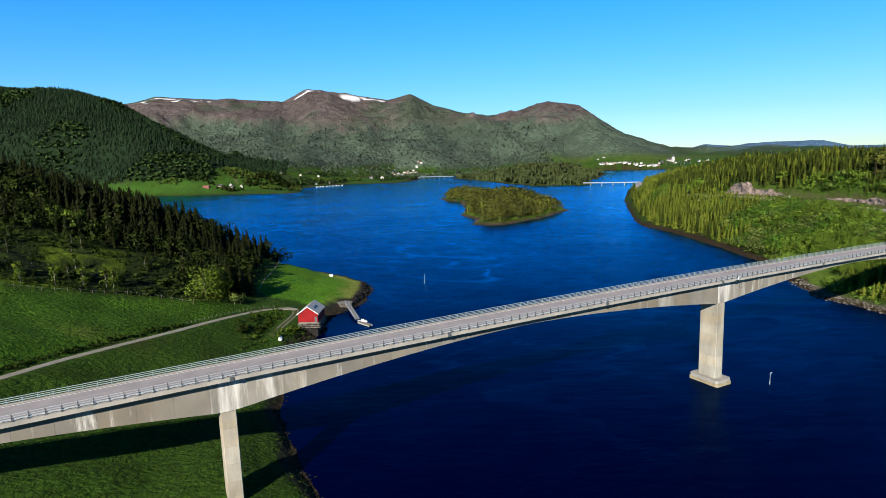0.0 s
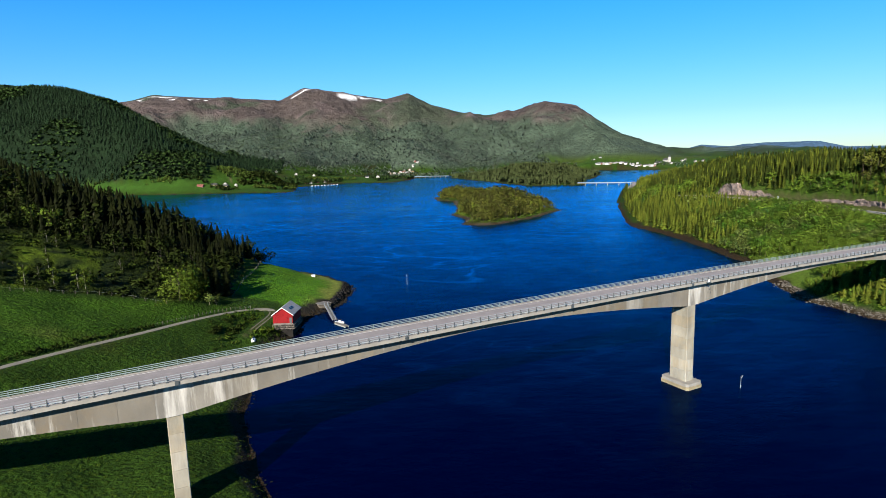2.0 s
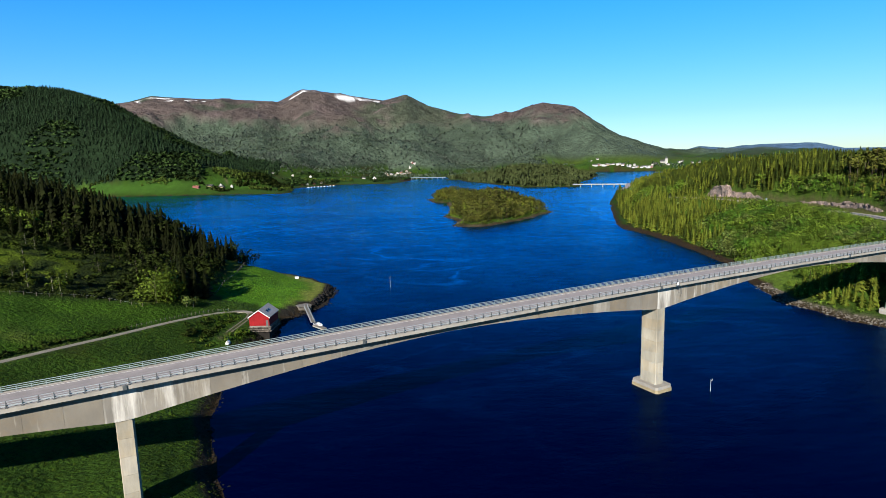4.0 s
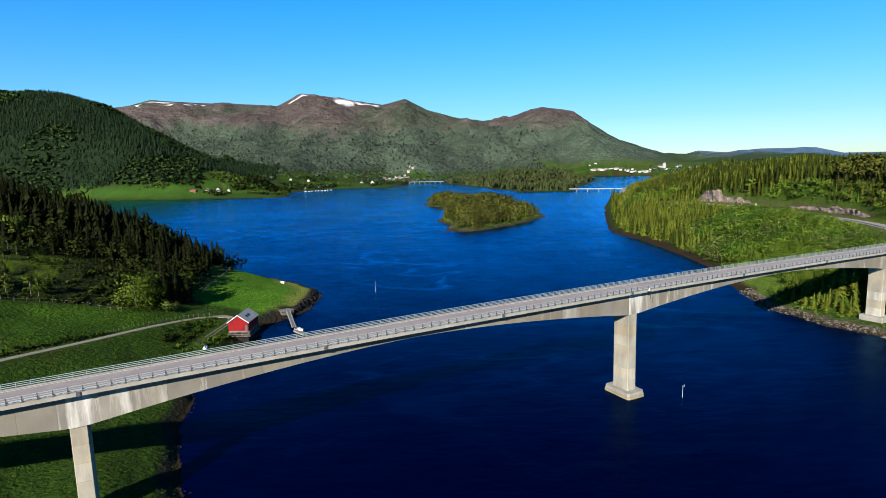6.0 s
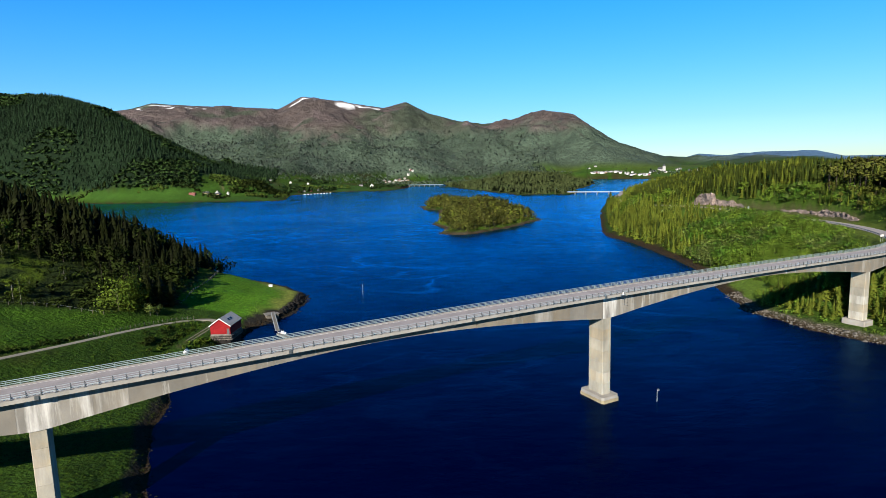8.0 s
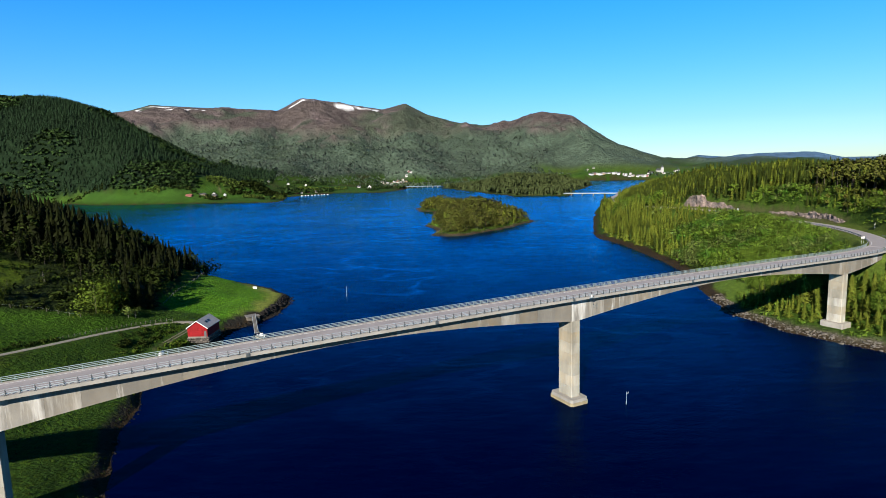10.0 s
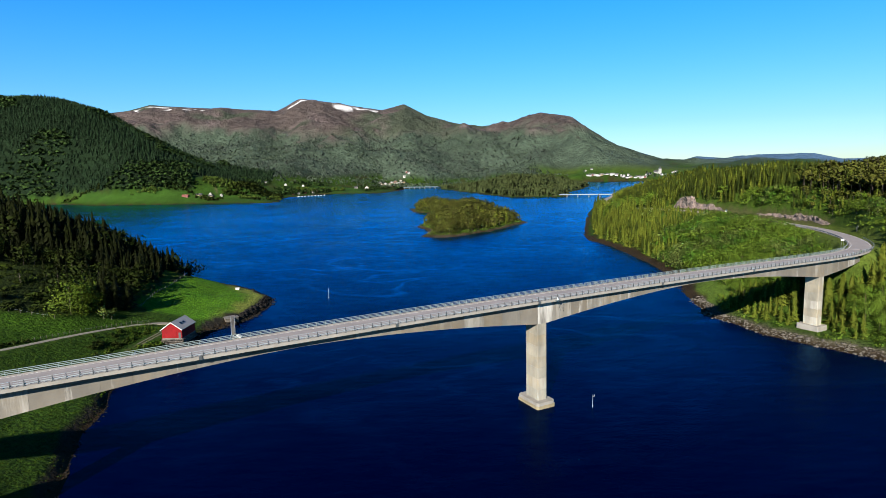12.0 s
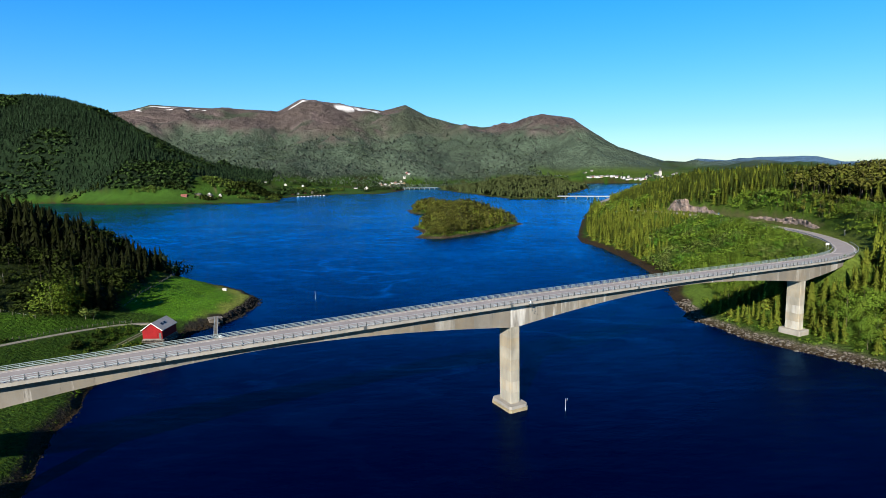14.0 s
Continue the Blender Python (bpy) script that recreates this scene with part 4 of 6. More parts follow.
def boat(x, y, rz, l=5.6, w=2.1):
    """A small open boat with a raised bow, a console and an outboard motor."""
    b_ = thing("motorboat", x, y, 0, rz, "small white motorboat moored at the floating dock", "boat")
    bm = bmesh.new()
    rows = []
    for i in range(9):
        k = i / 8
        half = w / 2 * (1 - max(0, (k - 0.45) / 0.55) ** 2.2)
        top = 0.55 + 0.35 * k ** 2
        rows.append([bm.verts.new((-half, k * l, top)), bm.verts.new((-half * 0.75, k * l, -0.1 + 0.45 * max(0, k - 0.6))),
                     bm.verts.new((0, k * l, -0.25 + 0.7 * max(0, k - 0.6))), bm.verts.new((half * 0.75, k * l, -0.1 + 0.45 * max(0, k - 0.6))), bm.verts.new((half, k * l, top)),
                     bm.verts.new((half * 0.82, k * l, top)), bm.verts.new((half * 0.7, k * l, 0.2 + 0.2 * k)), bm.verts.new((-half * 0.7, k * l, 0.2 + 0.2 * k)), bm.verts.new((-half * 0.82, k * l, top))])
    for a, c in zip(rows[:-1], rows[1:]):
        for j in range(9):
            bm.faces.new((a[j], a[(j + 1) % 9], c[(j + 1) % 9], c[j]))
    bm.faces.new(rows[0])
    part("hull", bm, GEL_WHITE, b_)
    part("foredeck", box(-0.62, 3.3, 0.62, 0.62, 4.6, 0.8, 0.06), GEL_WHITE, b_)
    part("console", box(-0.45, 1.9, 0.25, 0.45, 2.6, 1.2, 0.08), GEL_WHITE, b_)
    part("windscreen", box(-0.45, 2.5, 1.2, 0.45, 2.56, 1.6), DARK_GLASS, b_, "dark windscreen")
    m_ = part("outboard_motor", box(-0.22, -0.55, 0.5, 0.22, 0.0, 1.2, 0.08), STEEL_DARK, b_, "dark outboard motor")
    part("leg", box(-0.08, -0.35, -0.3, 0.08, -0.15, 0.5), STEEL_DARK, m_)
    return b_


boat(-25.2, 206.6, -146)

# a white hut on the headland, an upturned white boat, sea marks
hut = thing("white_box", -46.0, 277.0, float(ground_z(np.array([-46.0]), np.array([277.0]))[0]), 12, "small white light housing on the grassy point", "box")
part("body", box(-0.85, -0.7, -0.3, 0.85, 0.7, 0.8, 0.05), WHITE_PAINT, hut)
part("lid", box(-0.95, -0.8, 0.8, 0.95, 0.8, 0.92, 0.04), WHITE_PAINT, hut)
up = thing("upturned_boat", -46.3, 174.6, float(ground_z(np.array([-46.3]), np.array([174.6]))[0]), 12, "white rowing boat lying upturned on the grass", "boat")
bm = bmesh.new()
rows = []
for i in range(9):
    k = i / 8
    half = 0.85 * math.sin(math.pi * (0.12 + 0.8 * k)) ** 0.7
    rows.append([bm.verts.new((half * cx, k * 4.2, 0.02 + 0.75 * cz * (0.75 + 0.25 * math.sin(math.pi * k)))) for cx, cz in ((-1, 0), (-0.9, 0.5), (-0.5, 0.88), (0, 1), (0.5, 0.88), (0.9, 0.5), (1, 0))])
for a, c in zip(rows[:-1], rows[1:]):
    for j in range(6):
        bm.faces.new((a[j], a[j + 1], c[j + 1], c[j]))
    bm.faces.new((a[6], a[0], c[0], c[6]))
bm.faces.new(rows[0])
bm.faces.new(rows[-1][::-1])
part("hull", bm, GEL_WHITE, up, smooth=True)
part("keel", box(-0.04, 0.3, 0.7, 0.04, 3.9, 0.86), GEL_WHITE, up)


def sea_mark(x, y, h, arm):
    """A thin steel pole standing in the water."""
    s = thing("sea_mark", x, y, 0, 20, "thin pale steel sea mark standing in the water", "sea mark", "sea marks")
    bm = bmesh.new()
    bmesh.ops.create_cone(bm, cap_ends=True, segments=8, radius1=0.09, radius2=0.05, depth=h + 4, matrix=Matrix.Translation((0, 0, h / 2 - 2)))
    part("pole", bm, STEEL, s)
    bm = bmesh.new()
    bmesh.ops.create_cone(bm, cap_ends=True, segments=10, radius1=0.11, radius2=0.10, depth=0.7, matrix=Matrix.Translation((0, 0, 0.6)))
    part("collar", bm, STEEL, s, "grey steel collar")
    if arm:
        part("arm", box(0, -0.06, h - 0.5, 0.6, 0.06, h - 0.4), STEEL, s)
        part("top_mark", box(0.45, -0.07, h - 0.35, 0.6, 0.07, h - 0.05, 0.02), STEEL, s, "small steel top mark")


sea_mark(82.5, 132.0, 3.2, True)
sea_mark(-0.9, 265.5, 5.0, False)

# navigation lamp and pipes at the middle pier, delineator on the far edge
lamp = thing("navigation_lamp", BX + DX * 3.0 + DY * 4.25, BY + DY * 3.0 - DX * 4.25, deck_z(3.0), yaw, "white navigation lamp bracketed to the bridge edge", "lamp")
part("bracket", box(-0.5, -0.5, -0.15, 0.5, 0.15, 0.0, 0.02), STEEL, lamp)
bm = bmesh.new()
bmesh.ops.create_cone(bm, cap_ends=True, segments=12, radius1=0.2, radius2=0.14, depth=0.55, matrix=Matrix.Translation((0, -0.3, 0.28)))
part("housing", bm, WHITE_PAINT, lamp, "white lamp housing")
part("cabinet", box(0.3, -0.3, -0.5, 0.75, 0.0, 0.1, 0.04), STEEL_DARK, lamp, "dark steel cabinet")
for x, h in ((0.75, 1.9), (1.6, 2.2)):
    part("pipe", box(x, 0.0, -h, x + 0.04, 0.04, -0.5), STEEL_DARK, lamp)
    part("pipe_end", box(x - 0.07, -0.08, -h - 0.2, x + 0.11, 0.1, -h, 0.03), STEEL_DARK, lamp)


def road_sign(x, y, w, h, up_, face, label):
    z = float(ground_z(np.array([x]), np.array([y]))[0])
    s = thing("road_sign", x, y, z, face, label, "sign")
    for dx in ((-w * 0.3, w * 0.3) if w > 1.2 else (0,)):
        bm = bmesh.new()
        bmesh.ops.create_cone(bm, cap_ends=True, segments=8, radius1=0.05, radius2=0.05, depth=up_ + 0.4, matrix=Matrix.Translation((dx, 0.06, up_ / 2 - 0.2)))
        part("post", bm, STEEL, s)
    part("panel", box(-w / 2, -0.02, up_ - h, w / 2, 0.02, up_, 0.0), WHITE_PAINT, s, "white sign face")
    part("border", box(-w / 2 - 0.04, 0.021, up_ - h - 0.04, w / 2 + 0.04, 0.045, up_ + 0.04), STEEL_DARK, s)
    return s


road_sign(204.5, 215.5, 2.0, 0.8, 2.7, 20, "white rectangular road sign on two grey posts by the bend")
road_sign(238.5, 252.0, 1.3, 0.7, 2.4, 30, "small white road sign on a post by the road")
BLUE = plain("blue_sign_paint", (0.0125, 0.0678, 0.1698), 0.5, 0, 3.0, 0.05)
sg = road_sign(252.8, 391.0, 1.6, 1.6, 3.4, 25, "pale blue and white road sign beside the road")
part("blue_field", box(-0.7, -0.04, 2.6, 0.7, -0.021, 3.3), BLUE, sg)


def post_line(name, points, step, label, rail_h, mat, size=0.07, height=1.2):
    """A fence: posts along a line on the ground with wires or a rail between them."""
    ln = dense([(x, y, 0) for x, y in points], 1.0)
    stn = np.concatenate([[0], np.cumsum(np.linalg.norm(np.diff(ln[:, :2], axis=0), axis=1))])
    s = np.arange(0, stn[-1], step)
    px, py = np.interp(s, stn, ln[:, 0]), np.interp(s, stn, ln[:, 1])
    pz = ground_z(px, py)
    f = thing(name, 0, 0, 0, 0, label, "fence")
    bm = box(-size, -size, -0.4, size, size, height)
    me = bpy.data.meshes.new("post")
    bm.to_mesh(me)
    bm.free()
    me.materials.append(mat)
    for i in range(len(s)):
        o = new("post", me)
        o.parent = f
        o.matrix_basis = pose(px[i], py[i], pz[i], 0, 0, 20 * i)
    for h in rail_h:
        v, fc = [], []
        for i in range(len(s)):
            v += [(px[i], py[i], pz[i] + h - 0.02), (px[i] + 0.02, py[i], pz[i] + h), (px[i] - 0.02, py[i], pz[i] + h)]
            if i:
                k = 3 * i
                fc += [(k - 3, k, k + 1, k - 2), (k - 2, k + 1, k + 2, k - 1), (k - 1, k + 2, k, k - 3)]
        mesh_ob("wire", v, fc, STEEL, f)


post_line("track_fence", [(-74, 171), (-68.5, 186), (-61.5, 203), (-55, 209)], 1.9, "weathered wooden post fence along the gravel track", (0.9, 0.5), FENCE_WOOD)
post_line("meadow_fence", [(-66, 222), (-67.5, 238), (-68, 256), (-72, 285)], 2.5, "weathered wooden post fence round the point meadow", (0.9, 0.5), FENCE_WOOD)
post_line("field_fence", [(-121, 165), (-112, 172), (-95, 186), (-80, 190), (-75, 191)], 3.2, "weathered wooden post fence along the upper field", (0.9,), FENCE_WOOD)


def guard_rail(name, off, s0, s1, label):
    """A steel guard rail on posts beside the road."""
    g = thing(name, 0, 0, 0, 0, label, "guard rail", "guard rails of the road")
    s = np.arange(s0, s1, 4.0)
    sweep("beam", ROAD, RS, s, [(off - 0.04, 0.42), (off + 0.04, 0.42), (off + 0.04, 0.74), (off - 0.04, 0.74)], STEEL, g)
    bm = box(-0.06, -0.06, -0.6, 0.06, 0.06, 0.7)
    me = bpy.data.meshes.new("post")
    bm.to_mesh(me)
    bm.free()
    me.materials.append(STEEL_DARK)
    p, t, n = sect(ROAD, RS, s)
    for i in range(len(s)):
        o = new("post", me)
        o.parent = g
        o.matrix_basis = pose(p[i, 0] + n[i, 0] * off, p[i, 1] + n[i, 1] * off, p[i, 2], 0, 0, 0)


guard_rail("guard_rail", -4.1, 16, 60, "grey steel guard rail along the outside of the bend")
guard_rail("guard_rail", 4.1, 16, 125, "grey steel guard rail along the inside of the bend")

# gravel track from the fields to the boathouse
GRAVEL = plain("pale_gravel", (0.0996, 0.0921, 0.0747), 0.95, 0, 3.0, 0.2, 0, 0.4, 0.05)
DIRT = plain("bare_earth", (0.0480, 0.0430, 0.0270), 0.95, 0, 3.0, 0.25, 0, 0.4, 0.05)
TS = np.concatenate([[0], np.cumsum(np.linalg.norm(np.diff(TRACK[:, :2], axis=0), axis=1))])
TURN = float(TS[np.argmin(np.hypot(TRACK[:, 0] + 48.5, TRACK[:, 1] - 206))])
tr = thing("gravel_track", 0, 0, 0, 0, "pale gravel farm track leading to the boathouse", "track", kind="structure")
sweep("gravel_bed", TRACK, TS, np.arange(0, TURN, 2.0), [(-1.5, -0.35), (-1.25, 0.02), (-0.35, 0.05), (0.35, 0.05), (1.25, 0.02), (1.5, -0.35)], GRAVEL, tr)
for v in (-0.8, 0.8):
    sweep("wheel_rut", TRACK, TS, np.arange(TURN, TS[-1] - 6, 1.5), [(v - 0.32, -0.3), (v - 0.28, 0.02), (v + 0.28, 0.02), (v + 0.32, -0.3)], DIRT, tr, label="worn earth wheel rut in the grass")

# ---- houses on the far shores ----
HOUSE_WHITE = plain("white_house_paint", (0.2300, 0.2270, 0.2180), 0.7, 0, 1.0, 0.06, 0.15)
HOUSE_RED = plain("red_house_paint", (0.0747, 0.0150, 0.0110), 0.7, 0, 1.0, 0.1, 0.15)
HOUSE_OCHRE = plain("ochre_house_paint", (0.1390, 0.1051, 0.0558), 0.7, 0, 1.0, 0.1, 0.15)
ROOF_DARK = plain("dark_tiles", (0.0214, 0.0214, 0.0229), 0.7, 0, 1.0, 0.15, 0.2)
ROOF_RED = plain("red_tiles", (0.0846, 0.0249, 0.0159), 0.7, 0, 1.0, 0.15, 0.2)


def house(x, y, w, l, eave, rise, wall, roof, rz, label, n=3):
    z = float(ground_z(np.array([float(x)]), np.array([float(y)]))[0])
    h_ = thing("house", x, y, z, rz, label, "house", "houses on the far shore")
    part("wall", house_body(w, l, eave, rise, -2.5), wall, h_)
    gable_roof(w, l, eave, rise, 0.5, 0.25, roof, h_)
    part("chimney", box(-0.4, l * 0.4, eave + rise - 0.5, 0.4, l * 0.4 + 0.8, eave + rise + 1.1), CONCRETE_PLAIN, h_)
    for i in range(n):
        y0 = l * (i + 0.5) / n - 0.6
        part("window", box(w / 2 - 0.02, y0, 1.2, w / 2 + 0.05, y0 + 1.2, 2.6), DARK_GLASS, h_)
    for xx in (-w / 4, w / 4):
        part("window", box(xx - 0.6, -0.05, 1.2, xx + 0.6, 0.02, 2.6), DARK_GLASS, h_)


HW_, HR_ = "white wooden house with a dark roof", "red wooden house with a dark roof"
for x, y, k in ((-443, 1325, 1), (-430, 1337, 0), (-421, 1332, 1), (-411, 1352, 0), (-469, 1313, 2)):
    if k == 2:
        house(x, y, 7, 14, 2.8, 2.6, HOUSE_RED, ROOF_RED, 80, "red barn with a red roof above the shore")
    elif k == 1:
        house(x, y, 8, 15, 3, 2.6, HOUSE_OCHRE, ROOF_DARK, 75, "dark-roofed farmhouse above the shore")
    else:
        house(x, y, 6, 8, 3.6, 2.6, HOUSE_WHITE, ROOF_DARK, 5, HW_)
for x, y, r in ((-425, 1504, 70), (-402, 1640, 80), (-369, 1820, 20), (-430, 1840, 60), (-312, 1800, 10), (-145, 1790, 85)):
    house(x, y, 7, 10, 4, 3, HOUSE_WHITE, ROOF_DARK, r, HW_)
house(-117, 1781, 11, 12, 6, 5, HOUSE_WHITE, ROOF_RED, 0, "white house with a bright red roof")
for i, (x, y) in enumerate(((-290, 1566), (-281, 1580), (-268, 1612), (-252, 1640), (-243, 1652))):
    house(x, y, 6, 8, 3, 2.5, HOUSE_WHITE if i % 2 else HOUSE_RED, ROOF_DARK, 40, "small boathouse at the water's edge", 1)
for i in range(22):
    x, y = -100 + 4.9 * i + rng.uniform(-5, 5), 2085 + 5 * i + 60 * rng.random()
    big = rng.uniform(0.6, 1.0)
    house(x, y, 9 * big, 13 * big, 4.5, 3, (HOUSE_WHITE, HOUSE_WHITE, HOUSE_OCHRE, HOUSE_WHITE, HOUSE_RED)[i % 5], (ROOF_DARK, ROOF_DARK, ROOF_GREY, ROOF_RED)[i % 4], rng.uniform(0, 90),
          (HW_, "white wooden house with a red roof", "ochre wooden house with a dark roof", HW_, HR_)[i % 5])
for i in range(34):
    k = i / 33
    x, y = 690 + 168 * k + rng.uniform(-4, 4), 2200 - 150 * k + rng.uniform(-3, 12) + 70 * (rng.random() ** 2) * k
    big = rng.uniform(0.45, 0.8)
    house(x, y, 10 * big, 14 * big, 3.2, 2.6, (HOUSE_WHITE, HOUSE_WHITE, HOUSE_WHITE, HOUSE_RED, HOUSE_OCHRE)[(i % 5) * (i % 3 == 0)], (ROOF_DARK, ROOF_GREY, ROOF_DARK, ROOF_DARK, ROOF_GREY)[i % 5], rng.uniform(0, 90),
          (HW_, HW_, HW_, HR_, "ochre wooden house with a grey roof")[(i % 5) * (i % 3 == 0)])
for x, y in ((879, 2107), (899, 2131), (988, 2140), (1008, 2151), (1007, 2075), (1030, 2060), (930, 2100), (700, 2280), (730, 2290)):
    house(x, y, 7, 10, 4, 3, HOUSE_WHITE, ROOF_DARK, rng.uniform(0, 90), HW_)

# small boats at the far harbour, and their jetty
jetty = thing("harbour_jetty", -270, 1497, 0, 46, "long grey wooden jetty in the far harbour", "jetty")
part("deck", box(0, -1.2, 0.7, 92, 1.2, 1.1, 0.05), OLD_WOOD, jetty)
for i in range(8):
    part("pile", box(5 + 12 * i, -0.2, -3, 5.4 + 12 * i, 0.2, 0.7), OLD_WOOD, jetty)


def moored_boat(l, w, cabin):
    """A small cabin boat on the water, its bow along y."""
    o = thing("moored_boat", 0, 0, 0, 0, "small white cabin boat moored at the far harbour", "boat", "boats in the harbour")
    bm = bmesh.new()
    rows_ = []
    for i in range(6):
        k = i / 5
        half = w / 2 * (1 - max(0.0, (k - 0.4) / 0.62) ** 2)
        rows_.append([bm.verts.new((-half, k * l, 0.8 + 0.4 * k)), bm.verts.new((-half * 0.6, k * l, -0.3)), bm.verts.new((half * 0.6, k * l, -0.3)), bm.verts.new((half, k * l, 0.8 + 0.4 * k))])
    for p_, q_ in zip(rows_[:-1], rows_[1:]):
        for j in range(4):
            bm.faces.new((p_[j], p_[(j + 1) % 4], q_[(j + 1) % 4], q_[j]))
    bm.faces.new(rows_[0])
    bm.faces.new(rows_[-1][::-1])
    part("hull", bm, GEL_WHITE, o)
    c_ = part("cabin", box(-w * 0.32, l * 0.3, 0.7, w * 0.32, l * 0.62, 0.9 + cabin, 0.1), GEL_WHITE, o)
    part("window", box(-w * 0.33, l * 0.36, 0.6 + cabin * 0.6, w * 0.33, l * 0.58, 0.7 + cabin), DARK_GLASS, c_)
    return o


first = moored_boat(5.6, 2.0, 1.1)
first.matrix_basis = pose(-262, 1500, 0, 0, 0, 130)
for i in range(9):
    copy_thing(first, pose(-270 + 7.0 * i + rng.uniform(-1, 1) + 4, 1497 + 7.2 * i - 4, 0, 0, 0, -134 + rng.uniform(-8, 8)))

cz = float(ground_z(np.array([934.0]), np.array([2138.0]))[0])
church = thing("church", 934, 2138, cz, 20, "white church with a square tower on the hill", "church")
part("nave", house_body(11, 24, 9, 6, -2), HOUSE_WHITE, church)
gable_roof(11, 24, 9, 6, 0.5, 0.3, ROOF_DARK, church)
part("tower", box(-4, -7, -2, 4, 0.2, 19, 0.1), HOUSE_WHITE, church)
bm = bmesh.new()
bmesh.ops.create_cone(bm, cap_ends=True, segments=4, radius1=5.8, radius2=0.1, depth=9, matrix=Matrix.Translation((0, -3.4, 23.4)) @ Matrix.Rotation(math.pi / 4, 4, "Z"))
part("spire", bm, ROOF_DARK, church)


BRIDGE_BLUE = plain("blue_grey_steel", (0.0750, 0.1150, 0.1600), 0.6, 0.1, 2.0, 0.08)


def low_bridge(x0, y0, x1, y1, z, n, name, label, deck_mat):
    """A low beam bridge on slim piers over the far sound."""
    l = math.hypot(x1 - x0, y1 - y0)
    br = thing(name, x0, y0, 0, math.degrees(math.atan2(y1 - y0, x1 - x0)), label, "bridge")
    part("deck", box(0, -3.5, z - 0.9, l, 3.5, z, 0.1), deck_mat, br)
    for s in (-1, 1):
        part("parapet", box(0, s * 3.4 - 0.1, z, l, s * 3.4 + 0.1, z + 0.9), BRIDGE_BLUE, br, "blue-grey parapet")
    for i in range(n):
        part("pier", box(l * (i + 0.7) / (n + 0.4) - 0.4, -2.2, -5, l * (i + 0.7) / (n + 0.4) + 0.4, 2.2, z - 0.9), CONCRETE_PLAIN, br)


low_bridge(312, 1112, 410, 1056, 5.2, 5, "sound_bridge", "low pale bridge across the narrow sound", CONCRETE_PLAIN)
low_bridge(-16, 1902, 104, 1840, 6.0, 7, "far_bridge", "long low bluish bridge by the far village", BRIDGE_BLUE)

# ---- rock cut beside the road ----
def rock_face(name, s0, s1, off, heights, seed, label):
    """A blasted rock wall of angular blocks along the uphill side of the road; heights: over even steps of its length."""
    n, k = int((s1 - s0) / 0.45), 19
    s = np.linspace(s0, s1, n)
    p, t, nn = sect(ROAD, RS, s)
    tall = np.interp(np.linspace(0, 1, n), np.linspace(0, 1, len(heights)), heights)
    v = []
    for i in range(n):
        hh = tall[i] * (0.85 + 0.3 * float(fbm(round(s[i] / 2.2) * 2.2, 3.0, 7, 3, seed)))
        for j in range(k):
            q = j / (k - 1)
            zz = q * hh
            # blocks stand forward or back along slanting joints
            bu, bv = (s[i] + 0.5 * zz) / 2.6, (zz - 0.25 * s[i]) / 1.7
            jag = 1.7 * float(vnoise(np.array(np.floor(bu)), np.array(np.floor(bv)), seed)) + 0.9 * float(fbm(s[i], zz * 1.3 + seed, 3.0, 4, seed))
            o = off - 2.2 * q + jag * (0.3 + 0.5 * q)
            v.append((p[i, 0] + nn[i, 0] * o, p[i, 1] + nn[i, 1] * o, p[i, 2] - 0.6 + (hh + 0.6) * min(1.0, q * 1.08) - (2.0 if j == k - 1 else 0)))
    f = np.array([(i * k + j, (i + 1) * k + j, (i + 1) * k + j + 1, i * k + j + 1) for i in range(n - 1) for j in range(k - 1)])
    ob = mesh_ob(name, np.array(v), f, CUT_ROCK)
    return tagged(ob, label, "rock", kind="structure")


m, nt, b = node_mat("cut_rock")
pos = position(nt)
tint = nt.nodes.new("ShaderNodeMix")
tint.data_type = "RGBA"
tint.inputs["A"].default_value, tint.inputs["B"].default_value = (0.200, 0.150, 0.125, 1), (0.050, 0.046, 0.042, 1)
nt.links.new(ramp_noise(nt, 0.12, 0, 1, vec=pos), tint.inputs["Factor"])
nt.links.new(scaled(nt, tint.outputs["Result"], times(nt, ramp_noise(nt, 0.8, 0.3, 1.5, vec=pos), ramp_noise(nt, 4.0, 0.7, 1.25, vec=pos))), b.inputs["Base Color"])
b.inputs["Roughness"].default_value = 0.9
bump(nt, b, ramp_noise(nt, 2.0, 0, 1, vec=pos), 0.9, 0.4)
CUT_ROCK = m
s_of = lambda yy: float(np.interp(yy, ROAD[:, 1], RS))
rock_face("rock_cut", s_of(285), s_of(372), -8.8, (1.0, 3.5, 5.2, 4.6, 6.0, 5.0, 4.2, 3.0, 1.5), 61, "grey and pinkish blasted rock cut beside the road")
rock_face("rock_cut", s_of(400), s_of(475), -8.6, (1.5, 4.0, 5.0, 6.5, 7.5, 11.0, 12.5, 9.0, 3.0), 62, "tall pale pinkish blasted rock face above the road")

